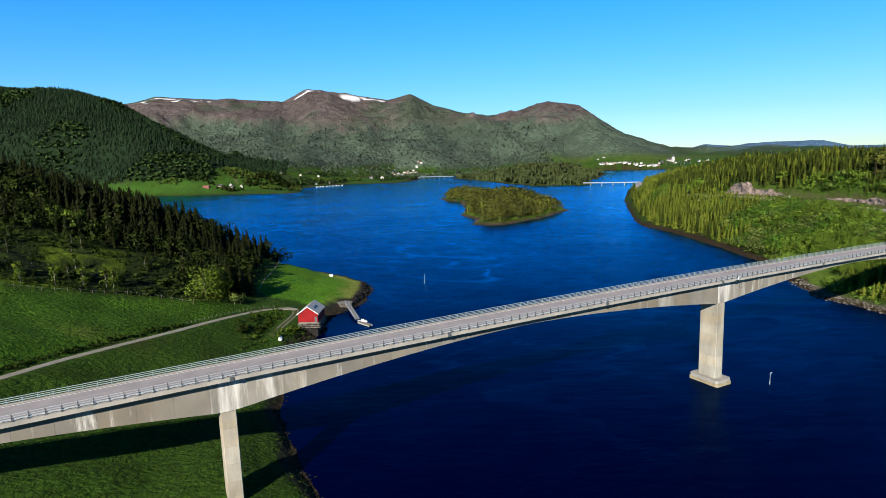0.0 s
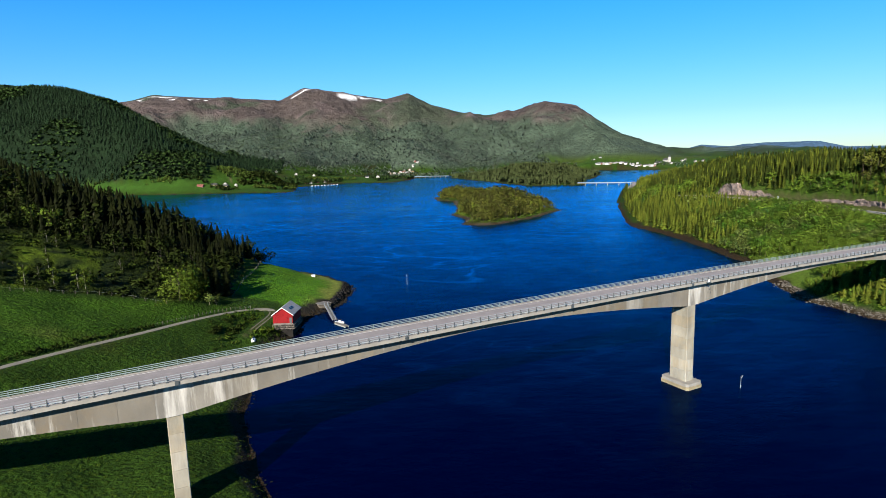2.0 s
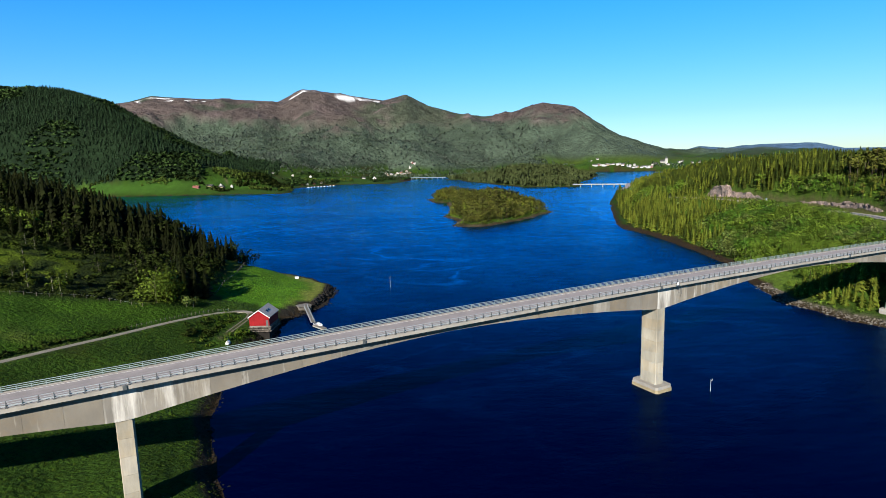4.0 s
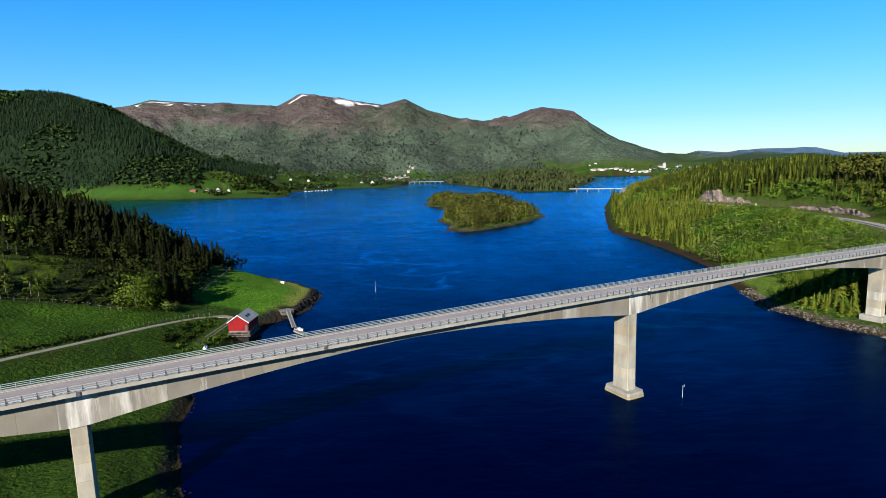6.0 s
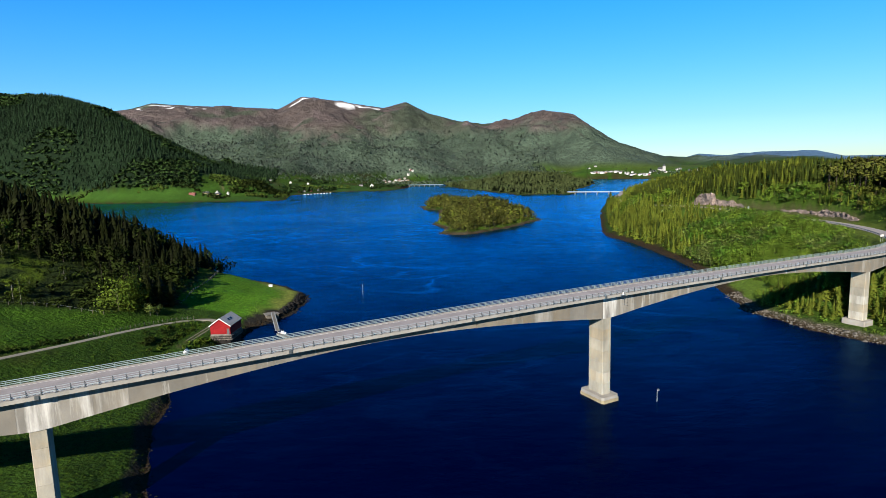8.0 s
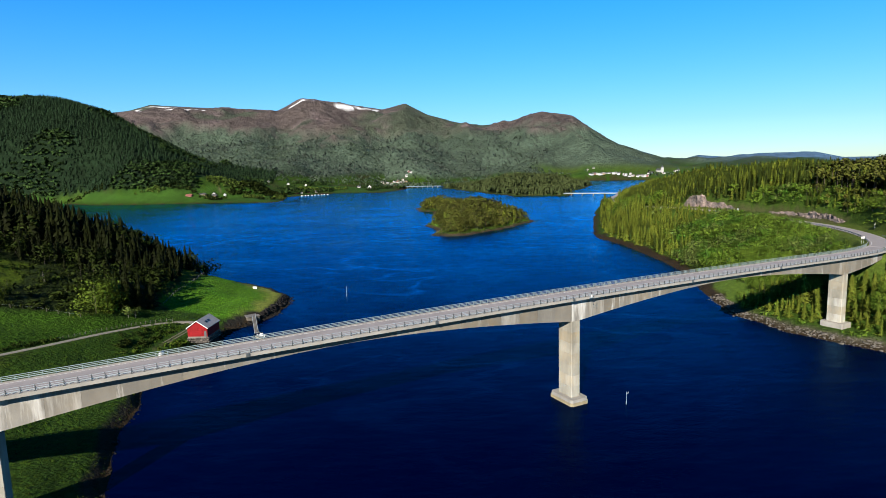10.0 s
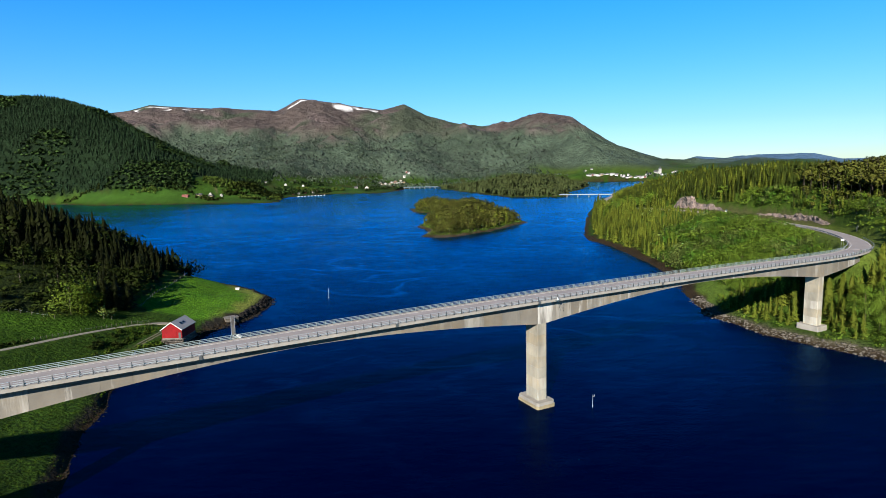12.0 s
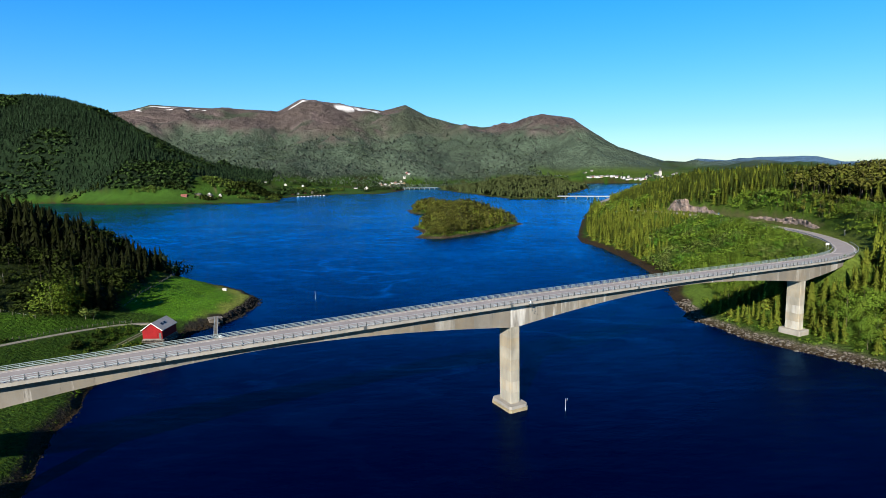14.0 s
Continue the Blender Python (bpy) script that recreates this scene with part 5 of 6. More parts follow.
# ---- trees ----
SPRUCE = leaf_mat("spruce_needles", (0.0140, 0.0220, 0.0025), 0.18, 0.6, gap=0.15)
# dark spruce, with the shade inside the wood partly put into the colour
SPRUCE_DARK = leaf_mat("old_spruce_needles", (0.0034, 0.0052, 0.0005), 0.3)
SPRUCE_LIGHT = leaf_mat("young_spruce_needles", (0.0420, 0.0580, 0.0046), 0.15, 0.6, gap=0.15)
LEAVES = leaf_mat("birch_and_alder_leaves", (0.0580, 0.1020, 0.0080), 0.13, 0.5, gap=0.3)
WEED = leaf_mat("weed_leaves", (0.0240, 0.0470, 0.0020), 0.22, 0.6, gap=0.2)
LEAVES_DEEP = leaf_mat("goat_willow_leaves", (0.0420, 0.0700, 0.0050), 0.18, 0.5, gap=0.2)
LEAVES_PALE = leaf_mat("willow_leaves", (0.0640, 0.0960, 0.0180), 0.13, 0.5, gap=0.3)
LEAVES_GREEN = leaf_mat("hazel_leaves", (0.0340, 0.0800, 0.0060), 0.13, 0.5, gap=0.3)
PINE = leaf_mat("pine_needles", (0.0440, 0.0540, 0.0080), 0.2, 0.75, gap=0.1)
FLANK_SPRUCE = leaf_mat("flank_spruce_needles", (0.0060, 0.0138, 0.0050), 0.2, 0.5)
FLANK_LEAVES = leaf_mat("flank_birch_leaves", (0.0150, 0.0310, 0.0065), 0.2, 0.5)
ISLE_WOOD = leaf_mat("long_island_needles", (0.0230, 0.0330, 0.0100), 0.12, 0.4)
SCRUB = leaf_mat("scrub_leaves", (0.0110, 0.0190, 0.0018), 0.35)
# mountain woods: distance haze put into both leaf colours, greyer and cooler
HAZED_WOOD = leaf_mat("far_forest", (0.0310, 0.0440, 0.0330), 0.15, 0.3)
HAZED_LEAVES = leaf_mat("mountain_birch_leaves", (0.0330, 0.0510, 0.0310), 0.15, 0.3)
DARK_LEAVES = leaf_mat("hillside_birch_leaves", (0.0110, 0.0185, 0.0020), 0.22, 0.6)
KNOLL_LEAVES = leaf_mat("knoll_leaves", (0.0400, 0.0660, 0.0090), 0.2, 0.6)
BIRCH_BARK = plain("birch_bark", (0.0700, 0.0660, 0.0560), 0.8, 0, 3.0, 0.25)


def kites(c, l, t, r, mid, lift):
    """Arrays of four-cornered sprays from their four corners; their normals point out of the crown."""
    v = np.stack([c, l, t, r], 1).reshape(-1, 3)
    k = np.arange(len(c))[:, None] * 4
    n = np.repeat((c + l + t + r) / 4 - mid, 4, axis=0) * 0.7 + (v - np.repeat(mid + np.zeros_like(c), 4, axis=0)) * 0.3
    n /= np.linalg.norm(n, axis=1)[:, None] + 1e-6
    n = n + [0, 0, lift] + np.repeat(np.random.default_rng(5).normal(0, 0.12, c.shape), 4, axis=0)
    n /= np.linalg.norm(n, axis=1)[:, None] + 1e-6
    return v, np.vstack([k + [0, 1, 2], k + [0, 2, 3]]), n


def polar(r, a, z):
    return np.column_stack([r * np.cos(a), r * np.sin(a), z])


def spruce_crown(seed, tiers, fronds, width=0.17, low=0.07, spike=3):
    """A pointed crown of drooping sprays, one unit high."""
    r = np.random.default_rng(seed)
    C, Lf, T, Rt = [], [], [], []
    for i in range(tiers):
        q = i / (tiers - 0.4)
        z = low + (0.97 - low) * q
        rad_ = width * (1 - q) ** 0.72 * r.uniform(0.75, 1.25) + 0.012
        a = np.arange(fronds) * 2 * np.pi / fronds + r.uniform(0, 7) + r.normal(0, 0.2, fronds)
        rr = rad_ * r.uniform(0.55, 1.3, fronds) * (1 + 0.25 * np.sin(a + seed))
        w = np.pi / fronds * 1.15
        dz = (0.97 - low) / tiers
        C.append(polar(rr * 0, a, z + dz * 1.1 + 0 * rr))
        Lf.append(polar(rr * 0.62, a - w, z - dz * 0.15 + r.normal(0, 0.006, fronds)))
        T.append(polar(rr, a, z - dz * r.uniform(0.3, 0.9, fronds)))
        Rt.append(polar(rr * 0.62, a + w, z - dz * 0.15 + r.normal(0, 0.006, fronds)))
    ks = np.arange(spike) * 2.1
    C.append(polar(0 * ks, ks, 0 * ks + 1.03))
    Lf.append(polar(0 * ks + 0.014, ks - 1, 0 * ks + 0.93))
    T.append(polar(0 * ks + 0.02, ks, 0 * ks + 0.9))
    Rt.append(polar(0 * ks + 0.014, ks + 1, 0 * ks + 0.93))
    C, Lf, T, Rt = np.vstack(C), np.vstack(Lf), np.vstack(T), np.vstack(Rt)
    axis = (C + Lf + T + Rt) / 4 * [0, 0, 1] - [0, 0, 0.03]
    return kites(C, Lf, T, Rt, axis, 0.3)


def leafy_crown(seed, n, lobes, width=0.34, low=0.18, spray=0.11):
    """A rounded, uneven crown of many small sprays with gaps, one unit high."""
    r = np.random.default_rng(seed)
    cen = np.column_stack([r.normal(0, width * 0.45, lobes), r.normal(0, width * 0.45, lobes), r.uniform(low + 0.18, 0.82, lobes)])
    cen[:, :2] *= (1.15 - np.abs(cen[:, 2:3] - 0.5) * 1.2)
    size = r.uniform(0.55, 1.0, lobes) * width * 0.62
    k = r.integers(0, lobes, n)
    d = r.normal(0, 1, (n, 3))
    d /= np.linalg.norm(d, axis=1)[:, None]
    p = cen[k] + d * (size[k] * r.uniform(0.35, 1.05, n) ** 0.6)[:, None] * [1, 1, 1.05]
    p[:, 2] = np.clip(p[:, 2], low * 0.6, 1.0)
    nrm = d * 0.7 + r.normal(0, 0.45, (n, 3)) + [0, 0, 0.35]
    nrm /= np.linalg.norm(nrm, axis=1)[:, None]
    a = np.cross(nrm, r.normal(0, 1, (n, 3)))
    a /= np.linalg.norm(a, axis=1)[:, None]
    b_ = np.cross(nrm, a)
    s = (spray * r.uniform(0.6, 1.3, n))[:, None]
    return kites(p - a * s, p - b_ * s * 0.6 + nrm * s * 0.25, p + a * s, p + b_ * s * 0.6 + nrm * s * 0.25, 0.45 * cen[k] + 0.55 * np.array([0, 0, 0.45]), 0.2)


def pine_crown(seed, n, lobes=7):
    """Flat, clumped layers on the upper half of a bare stem."""
    v, f, nn = leafy_crown(seed, n, lobes, 0.27, 0.42, 0.085 if n < 100 else 0.06)
    v[:, 2] = 0.45 + (v[:, 2] - 0.42) * 0.95
    return v, f, nn


def trunk(h=0.9, r=0.012, n=4):
    a = np.arange(n) * 2 * np.pi / n
    v = np.vstack([polar(np.full(n, r * 1.3), a, np.full(n, -0.04)), polar(np.full(n, r * 0.8), a, np.full(n, h * 0.5)), polar(np.full(n, r * 0.2), a, np.full(n, h))])
    f = []
    for k in (0, n):
        for i in range(n):
            j = (i + 1) % n
            f += [(k + i, k + j, k + n + j), (k + i, k + n + j, k + n + i)]
    return v, np.array(f), v * [1, 1, 0] / (np.linalg.norm(v[:, :2], axis=1)[:, None] + 1e-6)


def limbed_trunk(seed, h=0.8, r=0.016, limbs=5):
    """A tapered stem with a few rising limbs."""
    g = np.random.default_rng(seed)
    v, f, nn = trunk(h, r, 6)
    V, F, k = [v], [f], len(v)
    for i in range(limbs):
        z = g.uniform(0.25, 0.65) * h
        a, l = g.uniform(0, 6.3), g.uniform(0.14, 0.26)
        d = np.array([math.cos(a) * 0.75, math.sin(a) * 0.75, 0.66]) * l
        side = np.array([-math.sin(a), math.cos(a), 0]) * r * 0.45
        b0 = np.array([0, 0, z])
        V.append(np.array([b0 - side, b0 + side, b0 + [0, 0, r * 0.8], b0 + d]))
        F.append(np.array([(k, k + 1, k + 3), (k + 1, k + 2, k + 3), (k + 2, k, k + 3)]))
        k += 4
    V = np.vstack(V)
    nn = V * [1, 1, 0]
    return V, np.vstack(F), nn / (np.linalg.norm(nn, axis=1)[:, None] + 1e-6)


def join(kinds, x, y, h, name, mats, label, category="forest", squeeze=(0.85, 1.2), sink=0.0, z=None, soft=True):
    """Many trees or bushes as one mesh; kinds: crowns and stems of unit height, picked at random."""
    if len(x) == 0:
        return None
    z = ground_z(x, y) - sink if z is None else z
    pick = rng.integers(0, len(kinds), len(x))
    rot, wide = rng.uniform(0, 6.3, len(x)), rng.uniform(*squeeze, len(x))
    V, F, M, N, base_ = [], [], [], [], 0
    for k, kind in enumerate(kinds):
        idx = np.nonzero(pick == k)[0]
        if len(idx) == 0:
            continue
        for slot, piece in enumerate(kind):
            if piece is None:
                continue
            v, f, nn = piece
            c, s = np.cos(rot[idx])[:, None], np.sin(rot[idx])[:, None]
            hw = (h[idx] * wide[idx])[:, None]
            pts = np.stack([(v[:, 0] * c - v[:, 1] * s) * hw + x[idx][:, None], (v[:, 0] * s + v[:, 1] * c) * hw + y[idx][:, None], v[:, 2] * h[idx][:, None] + z[idx][:, None]], -1)
            V.append(pts.reshape(-1, 3))
            N.append(np.stack([nn[:, 0] * c - nn[:, 1] * s, nn[:, 0] * s + nn[:, 1] * c, nn[:, 2] + 0 * c], -1).reshape(-1, 3))
            F.append((f[None] + (np.arange(len(idx)) * len(v))[:, None, None]).reshape(-1, 3) + base_)
            M.append(np.full(len(idx) * len(f), slot))
            base_ += len(idx) * len(v)
    ob = mesh_ob(name, np.vstack(V), np.vstack(F), mats=mats, index=np.concatenate(M), normals=np.vstack(N) if soft else None)
    return tagged(ob, label, category, kind="stuff")


def spread(x0, x1, y0, y1, gap):
    """Points on a jittered grid."""
    xs, ys = np.meshgrid(np.arange(x0, x1, gap), np.arange(y0, y1, gap), indexing="ij")
    n = xs.size
    return xs.ravel() + rng.uniform(-0.5, 0.5, n) * gap, ys.ravel() + rng.uniform(-0.5, 0.5, n) * gap


def single(name, crowns, stems, x, y, h, crown_mat, bark_mat, label, group, wide=(0.85, 1.2)):
    """Trees as things of their own, each with a stem and a crown; the meshes are shared."""
    meshes = []
    for (cv, cf, cn), (tv, tf, tn) in zip(crowns, stems):
        pair = []
        for nm, v, f, nn, mt in (("crown", cv, cf, cn, crown_mat), ("trunk", tv, tf, tn, bark_mat)):
            me = bpy.data.meshes.new(nm)
            me.from_pydata([tuple(map(float, q_)) for q_ in v], [], [tuple(map(int, q_)) for q_ in f])
            me.materials.append(mt)
            me.polygons.foreach_set("use_smooth", np.ones(len(me.polygons), bool))
            me.normals_split_custom_set_from_vertices(np.asarray(nn, np.float32))
            pair.append(me)
        meshes.append(pair)
    z = ground_z(np.asarray(x, float), np.asarray(y, float))
    for i in range(len(x)):
        t = new(name)
        w = rng.uniform(*wide)
        t.matrix_basis = pose(x[i], y[i], z[i], 0, 0, rng.uniform(0, 360)) @ Matrix.Diagonal((h[i] * w, h[i] * w, h[i], 1))
        tagged(t, label, "tree", group)
        for me in meshes[i % len(meshes)]:
            o = new(me.name.split(".")[0], me)
            o.parent = t


NEAR_SPRUCE = [spruce_crown(s, 15, 8, 0.21 + 0.03 * (s % 3)) for s in range(4)]
MID_SPRUCE = [spruce_crown(10 + s, 8, 6, 0.23 + 0.03 * (s % 3)) for s in range(4)]
FAR_SPRUCE = [spruce_crown(20 + s, 4, 5, 0.27, 0.05, 0) for s in range(3)]
TINY = [leafy_crown(30 + s, 6, 2, 0.62, 0.0, 0.36) for s in range(3)]
NEAR_LEAF = [leafy_crown(40 + s, 420, 10, 0.42, 0.12, 0.052) for s in range(4)]
MID_LEAF = [leafy_crown(50 + s, 115, 7, 0.44, 0.12, 0.09) for s in range(4)]
FAR_LEAF = [leafy_crown(60 + s, 22, 4, 0.45, 0.1, 0.22) for s in range(3)]
BUSH = [leafy_crown(70 + s, 36, 5, 0.75, 0.0, 0.2) for s in range(4)]
SLOPE_LEAF = [leafy_crown(110 + s, 190, 9, 0.5, 0.04, 0.058) for s in range(4)]
FINE_LEAF = [leafy_crown(120 + s, 800, 12, 0.46, 0.06, 0.034) for s in range(4)]
SLIM_LEAF = [leafy_crown(130 + s, 460, 11, 0.27, -0.04, 0.036) for s in range(4)]
ISLE_PINE = [leafy_crown(150 + s, 110, 8, 0.3, 0.1, 0.068) for s in range(4)]
ISLE_PINE_NEAR = [leafy_crown(160 + s, 260, 9, 0.3, 0.1, 0.045) for s in range(3)]
MID_PINE = [pine_crown(80 + s, 110) for s in range(4)]
NEAR_PINE = [pine_crown(90 + s, 200, 8) for s in range(3)]
STEM, STEM6 = trunk(n=3), [limbed_trunk(s) for s in range(4)]
PINE_STEM = trunk(0.95, 0.014, 4)

# -- left hill --
x, y = spread(-270, -60, 195, 372, 3.9)
z, s = shape(x, y)
wood = (s["left"] > 5) & (y > 238 + 7 * fbm(x, y, 30, 2, 71)) & (x < -74 - 0.1 * np.maximum(0, y - 290)) & (y < 330 - 0.35 * (x + 80))
clump = (x > -92 - 4 * fbm(x, y, 20, 2, 72)) & (x < -71) & (y > 205) & (y < 240)
keep = (wood | clump) & (rng.random(len(x)) < 0.92)
x, y, z = x[keep], y[keep], z[keep]
h = rng.uniform(6.5, 12.0, len(x)) + 6.5 * np.clip((-80 - x) / 40, 0, 1) * (y > 258)
front = (y < 256) & (rng.random(len(x)) < 0.45)
front &= np.cumsum(front) <= 110
mixed = ~front & ((fbm(x, y, 22, 2, 73) + rng.normal(0, 0.3, len(x)) > 0.12) | ((x > -92) & (y < 242)))
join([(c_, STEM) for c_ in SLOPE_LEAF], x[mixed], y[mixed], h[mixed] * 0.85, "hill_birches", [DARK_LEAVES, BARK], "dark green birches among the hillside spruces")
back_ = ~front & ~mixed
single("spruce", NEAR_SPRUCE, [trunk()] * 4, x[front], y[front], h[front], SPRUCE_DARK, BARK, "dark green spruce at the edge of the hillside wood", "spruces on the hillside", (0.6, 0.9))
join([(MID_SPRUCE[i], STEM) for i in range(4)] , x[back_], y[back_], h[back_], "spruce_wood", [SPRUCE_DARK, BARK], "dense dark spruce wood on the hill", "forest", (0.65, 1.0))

single("birch", SLIM_LEAF, STEM6, np.array([-152.0, -141, -128.5]), np.array([244.0, 240, 241]), np.array([10.0, 13, 8]), LEAVES, BIRCH_BARK, "bright green birch in front of the dark spruces", "bright birches")
# scrub, stumps and young trees on the cleared slope
x, y = spread(-260, -74, 160, 262, 2.8)
z, s = shape(x, y)
edge = 167 + 0.61 * (x + 122.5)
keep = (y > edge + 2) & (y < 250) & (fbm(x, y, 16, 3, 75) > -0.35) & (s["left"] > 6) & (s["track"] > 5)
x, y = x[keep], y[keep]
h = rng.uniform(0.5, 1.5, len(x)) + 2.2 * (rng.random(len(x)) < 0.1)
join([(b_, None) for b_ in BUSH], x, y, h, "scrub", [SCRUB], "low scrub and young growth on the cleared slope", "scrub", (0.8, 1.5), 0.1)
x, y = spread(-240, -76, 175, 250, 11)
keep = (y > 176 + 0.61 * (x + 122.5)) & (rng.random(len(x)) < 0.65)
x, y = x[keep], y[keep]
single("birch", SLIM_LEAF, STEM6, x[:60], y[:60], rng.uniform(3, 6.5, len(x))[:60], SCRUB, BIRCH_BARK, "young birch standing alone on the cleared slope", "young birches")
# birches along the upper edge of the field
bx, by = np.array([-119.6, -113.5, -108.4, -103.0, -101.3, -127, -134]), np.array([171.5, 177.5, 183, 186, 187, 168, 163])
single("birch", SLIM_LEAF, STEM6, bx, by, np.array([7.5, 8, 7, 7.5, 7.5, 8, 7]), LEAVES_DEEP, BIRCH_BARK, "slim birch with a white stem at the field edge", "birches at the field")
# the big trees by the track
bx, by = np.array([-75.8, -73.6, -77.5, -72.0]), np.array([196, 199, 202, 205.0])
single("goat_willow", [leafy_crown(140 + i, 1700, 18, 0.44, -0.15, 0.028) for i in range(4)], STEM6, bx, by, np.array([13.0, 11, 10, 8.5]), LEAVES_DEEP, BARK, "broad leafy tree beside the gravel track", "trees by the track")
single("birch", NEAR_LEAF, STEM6, np.array([-79.0, -76.5, -68.0, -66.5]), np.array([296.0, 300, 201, 203]), np.array([9.0, 8, 4.5, 4]), LEAVES_PALE, BIRCH_BARK, "pale green tree at the end of the wood", "trees on the point")

bx, by = np.array([-74.0, -71.5, -68.5, -66, -70, -73.5, -67]), np.array([206.5, 209, 211, 214.5, 214, 212, 218])
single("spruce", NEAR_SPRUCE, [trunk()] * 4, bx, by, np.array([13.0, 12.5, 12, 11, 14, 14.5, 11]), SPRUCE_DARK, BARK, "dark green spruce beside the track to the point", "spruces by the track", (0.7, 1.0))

# weeds and bushes between the track and the shore
x, y = spread(-125, -12, 60, 222, 1.15)
z, s = shape(x, y)
keep = (s["left"] > 1.5) & (s["track"] > 2.6) & (x > -60 - 0.353 * (204 - y)) & (y < 214)
x, y = x[keep], y[keep]
tall = (fbm(x, y, 14, 3, 77) > 0.15) & (y > 150)
h = rng.uniform(0.25, 0.5, len(x)) + tall * rng.uniform(0.1, 0.9, len(x))
join([(b_, None) for b_ in [leafy_crown(170 + k, 16, 3, 0.9, 0.0, 0.2) for k in range(4)]], x, y, h, "weeds", [WEED], "tall green weeds on the bank", "weeds", (0.9, 1.7), 0.08)
bx, by = np.array([-46.5, -44.6, -47, -43.2, -51, -54, -58]), np.array([181.5, 184.5, 176, 186.0, 172, 176, 180])
join([(b_, None) for b_ in BUSH], bx, by, np.array([2.4, 2.2, 1.8, 2.0, 1.8, 1.6, 1.8]), "shore_bushes", [LEAVES_DEEP], "leafy bushes beside the boathouse", "bushes", (1.0, 1.3), 0.1)
# a dark hedge on the upper side of the track
st_ = np.arange(70, 128, 1.1)
px_, py_ = np.interp(st_, TS, TRACK[:, 0]) - 2.6 - rng.uniform(0, 1.6, len(st_)), np.interp(st_, TS, TRACK[:, 1]) + 1.2
join([(b_, None) for b_ in BUSH], px_, py_, rng.uniform(0.7, 1.7, len(st_)), "track_hedge", [SCRUB], "dark low hedge beside the gravel track", "hedge", (0.9, 1.4), 0.1)
# bushes along the fence above the field, and a thicket below the track
ex_ = np.concatenate([np.arange(-235, -80, 1.5), np.arange(-234, -80, 1.9)])
ey_ = 168.5 + 0.61 * (ex_ + 122.5) + rng.uniform(0, 4.5, len(ex_))
ex_, ey_ = ex_[ey_ < 193], ey_[ey_ < 193]
join([(b_, None) for b_ in BUSH], ex_, ey_, rng.uniform(0.6, 1.7, len(ex_)), "fence_bushes", [SCRUB], "dark bushes along the fence above the field", "bushes", (0.9, 1.4), 0.1)
tx_, ty_ = rng.normal(-56, 3.2, 60), rng.normal(183, 7, 60)
ok_ = along(TRACK, tx_, ty_)[0] > 3.0
join([(b_, None) for b_ in BUSH], tx_[ok_], ty_[ok_], rng.uniform(0.8, 1.8, ok_.sum()), "thicket", [SCRUB], "dark leafy thicket between the track and the boathouse", "bushes", (0.9, 1.4), 0.1)
# grass tufts give the fields their nap
x, y = spread(-150, -26, 90, 320, 1.6)
z, s = shape(x, y)
keep = (s["left"] > 1.5) & (s["track"] > 2.4) & (((x < -60 - 0.353 * (204 - y)) & (y < 166 + 0.61 * (x + 122.5))))
x, y = x[keep], y[keep]
GRASS = leaf_mat("meadow_grass", (0.0200, 0.0440, 0.0009), 0.3)
tuft = [leafy_crown(180 + k, 7, 2, 0.9, 0.0, 0.6) for k in range(4)]
join([(b_, None) for b_ in tuft], x, y, rng.uniform(0.1, 0.24, len(x)), "meadow_grass", [GRASS], "uneven green hay meadow grass", "grass", (1.2, 2.6), 0.05)

# -- right shore and hill --
x, y = spread(158, 335, 110, 740, 3.6)
z, s = shape(x, y)
keep = (s["right"] > np.where((y > 225) & (y < 285), 16, 7.5)) & (s["road"] > np.where(y < 208, 8.0, 9)) & (rng.random(len(x)) < 0.94)
deck = (x - BX) * -DY + (y - BY) * DX
room = np.where(x > 202, 99.0, np.where(np.abs(deck) < 5.2, 18.5 - z, np.where((deck < 0) & (deck > -35), 25.5 - z + 0.15 * np.abs(deck), 99.0)))
keep &= (room > 1.6) & ~((np.hypot(x - 172.1, y - 183.9) < 5.5) | ((np.abs(x - 173 + 0.4 * (184 - y)) < 3.5) & (y < 184)))
keep &= ~((x > 247) & (s["road"] < 14) & (y > 268) & (y < 480))
keep &= ~((x < 250) & (s["road"] < 13) & (y > 225) & (y < 330))
x, y, z = x[keep], y[keep], z[keep]
s = {k: v[keep] for k, v in s.items()}
room = room[keep]
mix = fbm(x, y, 45, 3, 81)
upper = (x > 243) & (s["road"] > 12)
leafy = (mix + np.where(y < 214, -0.45, 0.5 * (y < 330)) - 0.4 * (y > 380) - 1.7 * upper * (s["road"] > 22) > 0.12)
pine = ~leafy & upper & (y < 345) & (rng.random(len(x)) < 0.4)
h = np.where(leafy, (6.2 + 2.4 * fbm(x, y, 20, 3, 85)) * rng.uniform(0.75, 1.25, len(x)), np.where(pine, rng.uniform(12, 17, len(x)), (10.5 + 2.6 * fbm(x, y, 28, 3, 83)) * rng.uniform(0.82, 1.12, len(x))))
h = np.where((s["right"] < 14) & (y < 225), h * 0.7, h)
h = np.where((s["road"] < 45) & (x < 250) & (y > 205) & (y < 345), np.minimum(h, 3.2 + 0.12 * s["road"]), h)
h = np.where((s["road"] < 24) & (x > 246) & (y < 400), np.minimum(h, 6.0), h)
h = np.where((x > 203) & (x < 249) & (y > 345) & (y < 485), np.minimum(h, 3.5 + 0.1 * (248 - x)), h)
h = np.minimum(h, room)
near = (y < 290) & (s["right"] < 42)
n1 = near & leafy
n1 &= np.cumsum(n1) <= 130
single("alder", FINE_LEAF, STEM6, x[n1], y[n1], h[n1], LEAVES, BARK, "bright green leafy tree on the slope by the bridge", "leafy trees by the bridge")
